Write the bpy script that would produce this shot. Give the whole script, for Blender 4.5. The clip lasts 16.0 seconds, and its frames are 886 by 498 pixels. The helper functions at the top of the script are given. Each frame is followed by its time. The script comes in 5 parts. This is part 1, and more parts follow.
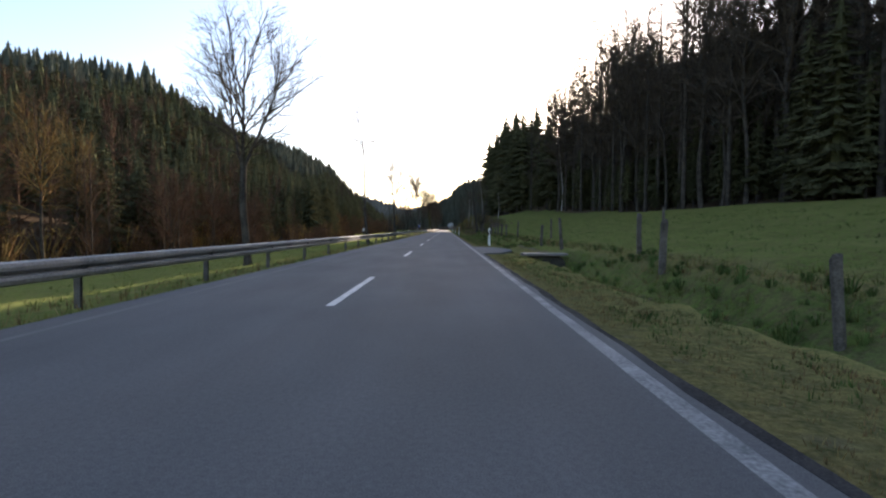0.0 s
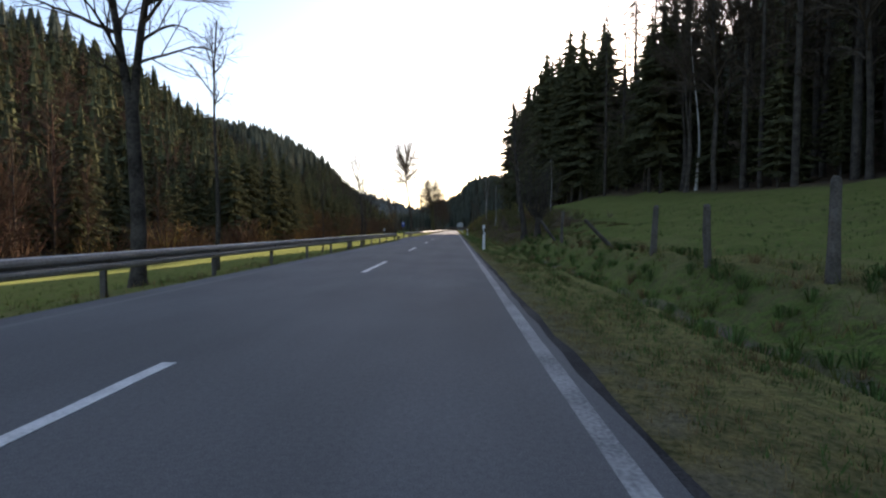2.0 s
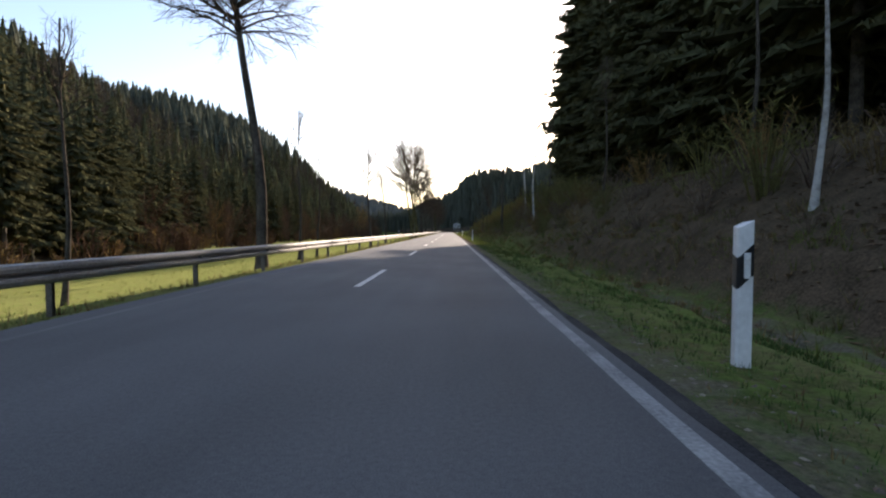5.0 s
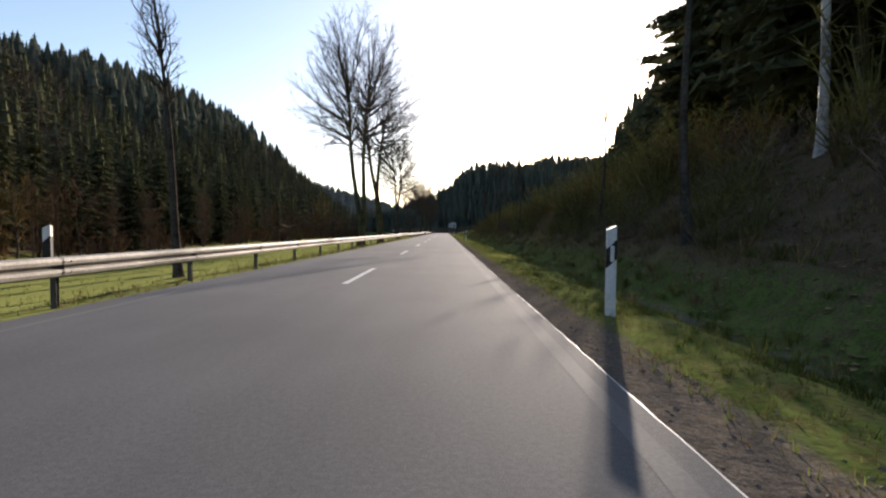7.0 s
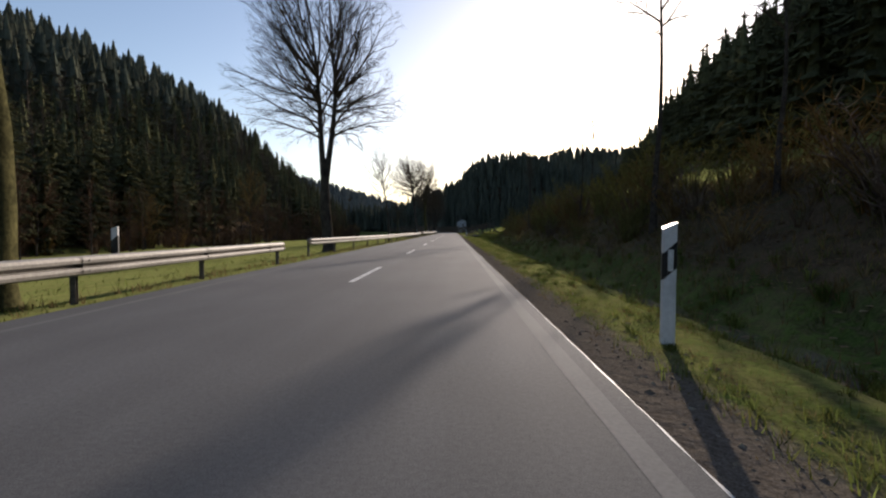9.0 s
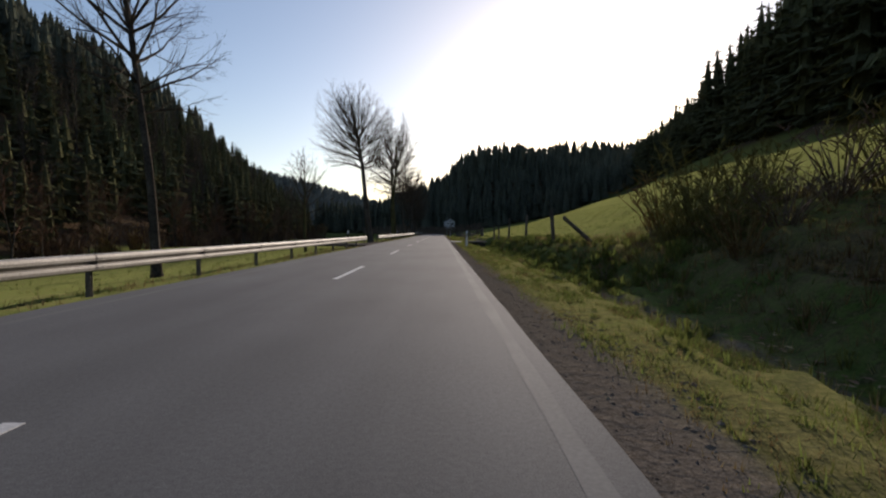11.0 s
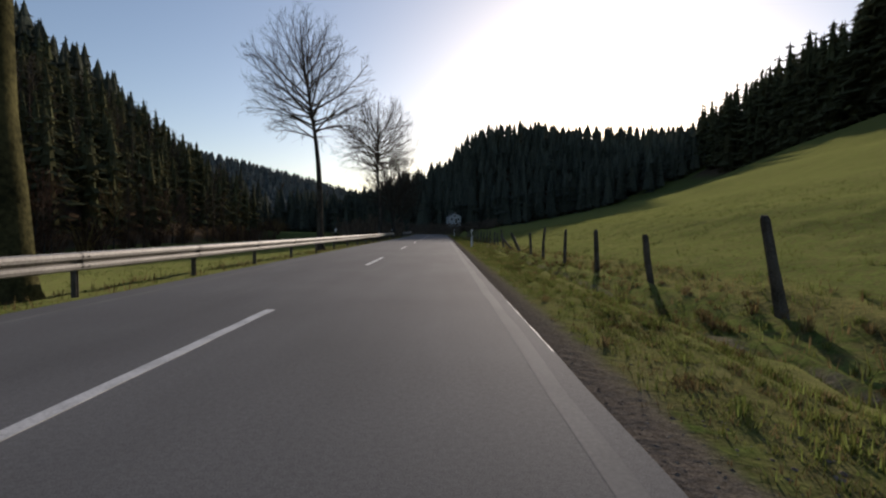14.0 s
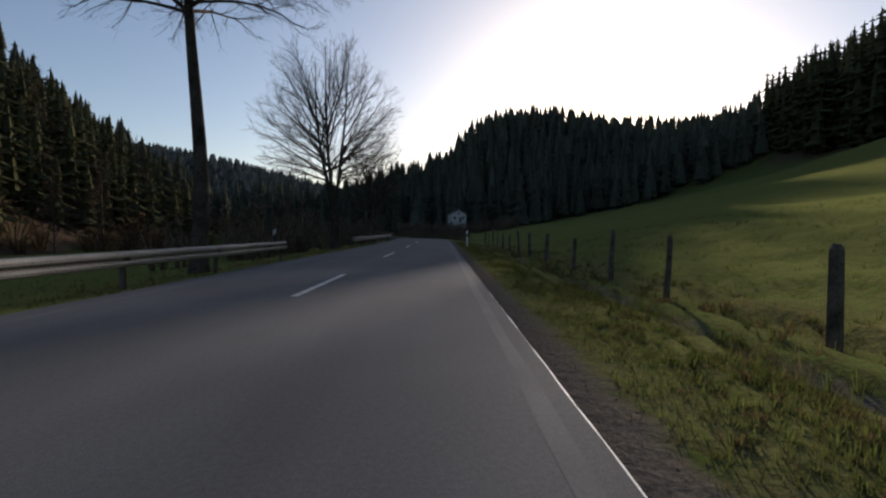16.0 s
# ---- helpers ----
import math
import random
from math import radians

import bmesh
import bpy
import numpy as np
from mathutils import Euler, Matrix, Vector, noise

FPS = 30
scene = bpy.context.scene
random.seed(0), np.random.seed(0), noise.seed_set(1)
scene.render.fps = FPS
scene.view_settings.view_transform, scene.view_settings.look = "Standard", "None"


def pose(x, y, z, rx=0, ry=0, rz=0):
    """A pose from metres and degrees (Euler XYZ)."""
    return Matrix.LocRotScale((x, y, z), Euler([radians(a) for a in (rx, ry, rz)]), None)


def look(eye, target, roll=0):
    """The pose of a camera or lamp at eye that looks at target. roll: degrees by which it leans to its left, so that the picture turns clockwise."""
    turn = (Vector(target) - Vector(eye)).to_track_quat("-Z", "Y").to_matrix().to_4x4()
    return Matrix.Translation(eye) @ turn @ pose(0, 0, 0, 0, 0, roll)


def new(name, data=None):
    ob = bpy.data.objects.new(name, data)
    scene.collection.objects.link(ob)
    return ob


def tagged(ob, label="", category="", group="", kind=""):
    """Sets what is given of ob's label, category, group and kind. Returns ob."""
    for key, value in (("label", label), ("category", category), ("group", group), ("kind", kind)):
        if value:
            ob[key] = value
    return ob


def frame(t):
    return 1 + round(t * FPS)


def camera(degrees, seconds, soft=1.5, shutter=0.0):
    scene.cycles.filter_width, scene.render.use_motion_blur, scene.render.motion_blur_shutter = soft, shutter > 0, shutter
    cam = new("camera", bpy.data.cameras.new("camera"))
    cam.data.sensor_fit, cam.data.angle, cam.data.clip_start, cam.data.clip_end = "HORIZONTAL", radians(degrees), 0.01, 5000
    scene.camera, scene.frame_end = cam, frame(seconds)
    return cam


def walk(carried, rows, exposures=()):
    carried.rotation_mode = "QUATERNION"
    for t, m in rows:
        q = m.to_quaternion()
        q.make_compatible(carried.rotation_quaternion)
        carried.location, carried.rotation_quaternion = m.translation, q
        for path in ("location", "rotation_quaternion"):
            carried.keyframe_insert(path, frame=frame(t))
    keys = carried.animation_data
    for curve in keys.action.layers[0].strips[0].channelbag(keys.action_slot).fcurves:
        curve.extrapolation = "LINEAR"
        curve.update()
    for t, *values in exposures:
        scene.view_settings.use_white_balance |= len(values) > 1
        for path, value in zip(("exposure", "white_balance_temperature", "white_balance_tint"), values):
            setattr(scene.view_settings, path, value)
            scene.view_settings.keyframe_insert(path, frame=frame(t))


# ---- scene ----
cam = camera(86.0, 16.0, soft=2.2)
PATH = [
    (0.0, pose(1.63, 0.48, 1.09, 87.56, -0.16, 0.33)),
    (0.5, pose(1.84, 13.98, 1.09, 87.62, -0.00, -0.61)),
    (1.0, pose(1.94, 28.49, 1.09, 87.58, -0.13, 0.74)),
    (1.5, pose(2.18, 41.39, 1.09, 87.87, 0.46, -0.29)),
    (2.0, pose(2.30, 55.36, 1.09, 87.60, -0.21, 1.47)),
    (2.5, pose(2.19, 67.98, 1.09, 87.73, -0.38, 0.79)),
    (3.0, pose(2.08, 80.71, 1.09, 87.74, -0.39, 0.06)),
    (3.5, pose(1.91, 93.09, 1.09, 87.70, -0.67, 1.42)),
    (4.0, pose(1.68, 105.78, 1.09, 87.73, 0.60, 0.71)),
    (6.5, pose(2.12, 165.31, 1.09, 87.83, -0.96, 1.22)),
    (7.0, pose(2.05, 177.51, 1.09, 87.81, -0.34, 0.32)),
    (7.5, pose(2.19, 189.17, 1.09, 87.79, 0.02, -0.40)),
    (8.0, pose(2.19, 201.29, 1.09, 87.87, -0.30, 0.41)),
    (8.5, pose(2.25, 212.94, 1.09, 87.86, -0.23, 0.52)),
    (9.0, pose(2.15, 225.28, 1.09, 87.72, -0.16, 1.32)),
    (11.5, pose(2.50, 284.25, 1.09, 87.88, -0.24, -0.42)),
    (12.0, pose(2.58, 295.97, 1.09, 87.67, -0.36, 1.31)),
    (12.5, pose(2.41, 306.77, 1.09, 87.73, -0.79, 1.63)),
    (13.0, pose(2.33, 318.45, 1.09, 87.55, -0.18, 0.62)),
    (13.5, pose(2.29, 329.33, 1.09, 87.73, -1.02, 0.78)),
    (14.0, pose(2.28, 340.78, 1.09, 87.68, -0.50, -0.12)),
    (14.5, pose(2.41, 351.58, 1.09, 87.63, -0.51, 0.23)),
    (15.0, pose(2.48, 362.71, 1.09, 87.73, -0.52, 0.65)),
    (15.5, pose(2.46, 373.07, 1.09, 87.52, -0.46, 1.26)),
    (16.0, pose(2.45, 383.31, 1.09, 87.86, -0.32, -0.02)),
]
EXPOSURES = [(0.0, 1.42, 6800, 19), (0.5, 1.14, 6800, 19), (1.5, 1.2, 6800, 19), (2.5, 1.35, 6800, 19), (4.0, 1.5, 6800, 19), (6.0, 1.02, 6700, 18), (7.0, 0.88, 6600, 17), (9.0, 0.26, 6500, 17), (12.0, -0.04, 6500, 17), (14.0, -0.15, 6500, 17), (16.0, -0.25, 6500, 17)]
walk(cam, PATH, EXPOSURES)

# ---- daylight: a low sun ahead to the right, clear hazy sky ----
SUN_AZ, SUN_EL = 18.3, 13.6
world = bpy.data.worlds.new("sky_world")
scene.world = world
world.use_nodes = True
wn, wl = world.node_tree.nodes, world.node_tree.links
wn.clear()
sky = wn.new("ShaderNodeTexSky")
sky.sky_type, sky.sun_disc = "NISHITA", False
sky.sun_elevation, sky.sun_rotation = radians(SUN_EL), radians(SUN_AZ)
sky.altitude, sky.air_density, sky.dust_density, sky.ozone_density = 300, 1.0, 1.0, 1.3
bg = wn.new("ShaderNodeBackground")
bg.inputs["Strength"].default_value = 0.15
wout = wn.new("ShaderNodeOutputWorld")
wl.new(sky.outputs["Color"], bg.inputs["Color"])
wl.new(bg.outputs["Background"], wout.inputs["Surface"])

sun_data = bpy.data.lights.new("sun", "SUN")
sun_data.energy, sun_data.angle, sun_data.color = 4.7, radians(0.6), (1.0, 0.89, 0.74)
sun = new("sun", sun_data)
az, el = radians(SUN_AZ), radians(SUN_EL)
sun_way = Vector((math.sin(az) * math.cos(el), math.cos(az) * math.cos(el), math.sin(el)))
sun.matrix_world = look(sun_way * 900, (0, 0, 0))


# ---- materials ----
def material(name, dark, light, scale=4.0, fine=40.0, rough=0.85, bump=0.3, dist=0.02, metal=0.0, spread=0.0,
             translucent=0.0, mid=0.5, spec=0.3):
    """Two-scale noise between two colours, fine relief; spread varies single pieces."""
    m = bpy.data.materials.new(name)
    m.use_nodes = True
    n, l = m.node_tree.nodes, m.node_tree.links
    n.clear()
    out = n.new("ShaderNodeOutputMaterial")
    p = n.new("ShaderNodeBsdfPrincipled")
    p.inputs["Roughness"].default_value, p.inputs["Metallic"].default_value = rough, metal
    p.inputs["Specular IOR Level"].default_value = spec
    if spec == 0:
        p.inputs["IOR"].default_value = 1.0
    geo = n.new("ShaderNodeNewGeometry")
    a, b = n.new("ShaderNodeTexNoise"), n.new("ShaderNodeTexNoise")
    a.inputs["Scale"].default_value, a.inputs["Detail"].default_value = scale, 5
    b.inputs["Scale"].default_value, b.inputs["Detail"].default_value = fine, 3
    for t in (a, b):
        l.new(geo.outputs["Position"], t.inputs["Vector"])
    mix = n.new("ShaderNodeMath")
    mix.operation = "MULTIPLY_ADD"
    mix.inputs[1].default_value = 0.45
    half = n.new("ShaderNodeMath")
    half.operation = "MULTIPLY"
    half.inputs[1].default_value = 0.55
    l.new(a.outputs["Fac"], half.inputs[0])
    l.new(b.outputs["Fac"], mix.inputs[0])
    l.new(half.outputs[0], mix.inputs[2])
    ramp = n.new("ShaderNodeValToRGB")
    ramp.color_ramp.elements[0].position, ramp.color_ramp.elements[1].position = mid - 0.14, mid + 0.14
    ramp.color_ramp.elements[0].color, ramp.color_ramp.elements[1].color = (*dark, 1), (*light, 1)
    l.new(mix.outputs[0], ramp.inputs["Fac"])
    colour = ramp.outputs["Color"]
    if spread:
        hsv = n.new("ShaderNodeHueSaturation")
        val = n.new("ShaderNodeMapRange")
        val.inputs["To Min"].default_value, val.inputs["To Max"].default_value = 1 - spread, 1 + spread
        l.new(geo.outputs["Random Per Island"], val.inputs["Value"])
        l.new(val.outputs["Result"], hsv.inputs["Value"])
        hue = n.new("ShaderNodeMapRange")
        hue.inputs["To Min"].default_value, hue.inputs["To Max"].default_value = 0.5 - spread * 0.06, 0.5 + spread * 0.06
        l.new(geo.outputs["Random Per Island"], hue.inputs["Value"])
        l.new(hue.outputs["Result"], hsv.inputs["Hue"])
        l.new(colour, hsv.inputs["Color"])
        colour = hsv.outputs["Color"]
    l.new(colour, p.inputs["Base Color"])
    if bump:
        bn = n.new("ShaderNodeBump")
        bn.inputs["Strength"].default_value, bn.inputs["Distance"].default_value = bump, dist
        l.new(mix.outputs[0], bn.inputs["Height"])
        l.new(bn.outputs["Normal"], p.inputs["Normal"])
    surface = p.outputs["BSDF"]
    if translucent:
        tr = n.new("ShaderNodeBsdfTranslucent")
        l.new(colour, tr.inputs["Color"])
        ms = n.new("ShaderNodeMixShader")
        ms.inputs["Fac"].default_value = translucent
        l.new(surface, ms.inputs[1])
        l.new(tr.outputs["BSDF"], ms.inputs[2])
        surface = ms.outputs["Shader"]
    l.new(surface, out.inputs["Surface"])
    return m


def asphalt_material():
    """Grey asphalt: speckled chippings, streaks along the wheel tracks, blotchy patches."""
    m = bpy.data.materials.new("asphalt")
    m.use_nodes = True
    n, l = m.node_tree.nodes, m.node_tree.links
    p = n["Principled BSDF"]
    p.inputs["Roughness"].default_value = 0.88
    p.inputs["Specular IOR Level"].default_value = 0.14
    geo = n.new("ShaderNodeNewGeometry")

    def layer(scale, stretch, detail, lo, hi, a, b):
        mp = n.new("ShaderNodeMapping")
        mp.inputs["Scale"].default_value = stretch
        l.new(geo.outputs["Position"], mp.inputs["Vector"])
        t = n.new("ShaderNodeTexNoise")
        t.inputs["Scale"].default_value, t.inputs["Detail"].default_value = scale, detail
        l.new(mp.outputs["Vector"], t.inputs["Vector"])
        r = n.new("ShaderNodeMapRange")
        r.inputs["From Min"].default_value, r.inputs["From Max"].default_value = lo, hi
        r.inputs["To Min"].default_value, r.inputs["To Max"].default_value = a, b
        l.new(t.outputs["Fac"], r.inputs["Value"])
        return r.outputs["Result"], t.outputs["Fac"]

    def times(a, b):
        x = n.new("ShaderNodeMath")
        x.operation = "MULTIPLY"
        l.new(a, x.inputs[0])
        l.new(b, x.inputs[1])
        return x.outputs[0]

    speck, speck_raw = layer(120, (1, 1, 1), 4, 0.3, 0.7, 0.72, 1.28)
    streak, _ = layer(1.6, (1.0, 0.045, 1), 3, 0.35, 0.65, 0.95, 1.05)
    blotch, _ = layer(0.55, (1.0, 0.6, 1), 6, 0.35, 0.65, 0.90, 1.10)
    grain, grain_raw = layer(28, (1, 1, 1), 5, 0.3, 0.7, 0.88, 1.12)
    tone = times(times(speck, streak), times(blotch, grain))
    c = n.new("ShaderNodeMix")
    c.data_type, c.blend_type = "RGBA", "MULTIPLY"
    c.inputs["Factor"].default_value = 1.0
    c.inputs[6].default_value = (0.118, 0.117, 0.117, 1)
    l.new(tone, c.inputs[7])
    l.new(c.outputs[2], p.inputs["Base Color"])
    b = n.new("ShaderNodeBump")
    b.inputs["Strength"].default_value, b.inputs["Distance"].default_value = 0.14, 0.004
    l.new(speck_raw, b.inputs["Height"])
    b2 = n.new("ShaderNodeBump")
    b2.inputs["Strength"].default_value, b2.inputs["Distance"].default_value = 0.12, 0.008
    l.new(grain_raw, b2.inputs["Height"])
    l.new(b.outputs["Normal"], b2.inputs["Normal"])
    l.new(b2.outputs["Normal"], p.inputs["Normal"])
    return m


asphalt = asphalt_material()
asphalt_dark = material("asphalt_patch", (0.026, 0.025, 0.025), (0.075, 0.07, 0.066), 2.0, 60, 0.95, 0.5, 0.01, spec=0.05)
gravel_mat = material("gravel_soil", (0.050, 0.040, 0.032), (0.19, 0.165, 0.14), 1.5, 25, 0.9, 0.9, 0.03, spec=0)
paint = material("road_paint", (0.30, 0.30, 0.29), (0.62, 0.61, 0.59), 3.0, 45, 0.6, 0.2, 0.004, mid=0.42)
paint_worn = material("worn_paint", (0.13, 0.13, 0.13), (0.36, 0.36, 0.35), 2.0, 35, 0.9, 0.2, 0.004, mid=0.50)
paint_faint = material("faded_paint", (0.112, 0.112, 0.111), (0.158, 0.156, 0.152), 1.2, 35, 0.9, 0.2, 0.004, mid=0.5)
zinc = material("galvanised_steel", (0.25, 0.235, 0.21), (0.42, 0.395, 0.36), 1.2, 20, 0.62, 0.15, 0.003, metal=0.12)
post_steel = material("weathered_steel", (0.06, 0.055, 0.05), (0.17, 0.155, 0.14), 3.0, 30, 0.6, 0.2, 0.003, metal=0.3)
bark = material("grey_bark", (0.030, 0.026, 0.022), (0.11, 0.095, 0.078), 2.0, 14, 0.95, 0.9, 0.03, spec=0)
bark_moss = material("mossy_bark", (0.035, 0.034, 0.018), (0.12, 0.11, 0.05), 1.5, 12, 0.95, 0.9, 0.03, spec=0)
bark_birch = material("birch_bark", (0.10, 0.09, 0.08), (0.46, 0.44, 0.40), 1.0, 9, 0.8, 0.5, 0.01, mid=0.44)
twig_mat = material("twigs", (0.045, 0.036, 0.028), (0.12, 0.095, 0.070), 1.0, 8, 0.9, 0.0, spec=0)
twig_russet = material("russet_twigs", (0.070, 0.043, 0.030), (0.18, 0.112, 0.072), 0.4, 5, 0.9, 0.0, spread=0.25, translucent=0.2, spec=0)
twig_ochre = material("ochre_twigs", (0.13, 0.085, 0.035), (0.30, 0.20, 0.085), 0.4, 5, 0.9, 0.0, spread=0.25, translucent=0.2, spec=0)
needle = material("spruce_needles", (0.054, 0.056, 0.029), (0.118, 0.116, 0.060), 0.10, 2.5, 0.75, 0.0, spread=0.32, translucent=0.15, spec=0)
# distance haze is put into these two colours: paler and bluer than near needles
hill_haze = material("haze_pale_forest", (0.095, 0.108, 0.105), (0.135, 0.15, 0.145), 0.02, 0.4, 0.9, 0.0, spread=0.15, translucent=0.3, spec=0)
needle_haze = material("haze_pale_spruce", (0.072, 0.080, 0.062), (0.12, 0.128, 0.095), 0.05, 1.2, 0.85, 0.0, spread=0.25, translucent=0.35, spec=0)
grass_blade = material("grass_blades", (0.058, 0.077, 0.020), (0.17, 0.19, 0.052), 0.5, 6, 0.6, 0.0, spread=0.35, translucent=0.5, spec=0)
# the blade green again, darker and cooler: shade put into the colour
grass_shaded = material("shaded_grass", (0.036, 0.066, 0.020), (0.115, 0.17, 0.052), 0.5, 6, 0.6, 0.0, spread=0.35, translucent=0.4, spec=0)
grass_dry = material("dry_grass", (0.10, 0.070, 0.030), (0.27, 0.20, 0.095), 0.5, 6, 0.7, 0.0, spread=0.30, translucent=0.30, spec=0)
wood_post = material("weathered_wood", (0.045, 0.038, 0.030), (0.16, 0.14, 0.115), 3, 30, 0.9, 0.6, 0.01)
white_plastic = material("white_plastic", (0.60, 0.60, 0.59), (0.78, 0.78, 0.77), 3, 20, 0.45, 0.05, 0.002)
black_plastic = material("black_plastic", (0.012, 0.012, 0.012), (0.03, 0.03, 0.03), 4, 20, 0.5, 0.05, 0.002)
reflector_mat = material("reflector", (0.55, 0.55, 0.53), (0.8, 0.8, 0.78), 8, 60, 0.25, 0.1, 0.002)
concrete = material("concrete", (0.12, 0.113, 0.10), (0.26, 0.245, 0.22), 1.5, 22, 0.9, 0.4, 0.01)
wall_white = material("render_white", (0.42, 0.42, 0.41), (0.56, 0.555, 0.54), 0.8, 12, 0.9, 0.2, 0.005)
roof_slate = material("slate_roof", (0.035, 0.036, 0.042), (0.085, 0.085, 0.095), 1, 10, 0.6, 0.3, 0.01)
glass_dark = material("window_glass", (0.02, 0.022, 0.026), (0.04, 0.043, 0.05), 1, 5, 0.08, 0.0, spec=0.8)
sign_blue = material("sign_blue", (0.012, 0.05, 0.24), (0.018, 0.07, 0.32), 4, 20, 0.4, 0.0)
leaf_litter = material("leaf_litter", (0.10, 0.062, 0.034), (0.30, 0.21, 0.13), 1.2, 14, 0.9, 0.0, spread=0.4, spec=0)

# ---- the lie of the land ----
YK = [-400, 20, 70, 100, 125, 190, 230, 265, 300, 330, 380, 430, 520, 600]
RIGHT = {  # height at a distance to the right of the road, along the valley
    8.0: [0.0, 0.05, 0.35, 0.7, 0.9, 0.6, 0.4, 0.5, 0.58, 0.0, -0.5, -0.5, -0.5, -0.3],
    12.5: [0.5, 0.7, 0.9, 2.0, 3.5, 3.9, 3.2, 2.7, 1.7, 0.9, 0.2, 0.1, 0.0, 0.0],
    20.0: [1.5, 1.8, 2.2, 3.4, 5.0, 5.8, 4.8, 4.1, 4.0, 3.2, 2.4, 1.5, 0.5, 0.2],
    30.0: [3.0, 3.2, 3.8, 5.0, 8.0, 9.6, 7.6, 6.2, 6.5, 6.2, 5.0, 3.0, 1.3, 0.6],
    60.0: [12, 13, 15, 18, 21, 24, 22, 16, 15.2, 15, 14.4, 12, 5.2, 3.5],
    100.0: [20, 20, 22, 28, 38, 47, 45, 40, 36, 34, 33, 30, 14, 9],
    200.0: [40, 40, 44, 55, 70, 84, 84, 80, 76, 74, 72, 68, 58, 46],
    420.0: [100, 100, 102, 104, 105, 105, 105, 105, 104, 104, 102, 98, 90, 84],
}
LEFT_U = [-370, -250, -125, -85, -52, -22, -6, 0]  # from the foot of the wooded slope
LEFT_Z = [40, 42, 43.5, 39.5, 28, 9, 0.0, -2.9]
SPUR_X = [-90, -50, -25, 5, 14, 35, 60, 84, 105, 200, 400]
SPUR_Z = [0, 2, 17, 28, 41, 53.5, 55, 48.5, 41, 47, 84]
DITCH = [(-400, 0.55), (16, 0.65), (20.3, 0.72), (21.2, -0.06), (31, -0.04), (35, 0.45), (95, 0.35), (130, 0.25), (180, 0.45), (270, 0.40), (290, 0.32), (308, 0.40), (318, 0.6), (320.7, 0.7),
         (321.6, -0.05), (331, -0.02), (335, 0.45), (420, 0.3), (600, 0.2)]


def edge_right(y):
    return np.interp(y, [-400, 20, 70, 100, 130, 160, 190, 206, 232, 262, 285, 312, 363, 422, 461, 510, 560, 640], [30, 29, 28, 27, 23, 20, 19, 20, 33, 42, 48, 54, 74, 90, 97, 106, 118, 130])


def edge_left(y):
    return np.interp(y, [-400, 50, 100, 130, 165, 200, 250, 330, 420, 500, 560, 600], [-46, -45, -41, -38, -39, -46, -56, -58, -56, -58, -75, -100])


def smooth(a, b, x):
    t = np.clip((x - a) / (b - a), 0, 1)
    return t * t * (3 - 2 * t)


def wob(x, y, s, seed):
    """Cheap rolling unevenness from a few sines."""
    r = np.random.RandomState(seed)
    total = 0
    for k in range(5):
        a, ph, f = r.uniform(0, 6.28), r.uniform(0, 6.28), s * r.uniform(0.6, 1.9)
        total = total + np.sin((x * np.cos(a) + y * np.sin(a)) * f + ph)
    return total / 5


def bend(y):
    """Sideways shift of the road's middle: it turns left past the straight."""
    return -np.clip(y - 430, 0, 130) ** 2 / 460 - np.clip(y - 560, 0, 90) * 0.55


def road_z(y):
    return -np.clip(y - 440, 0, 200) ** 2 / 3600


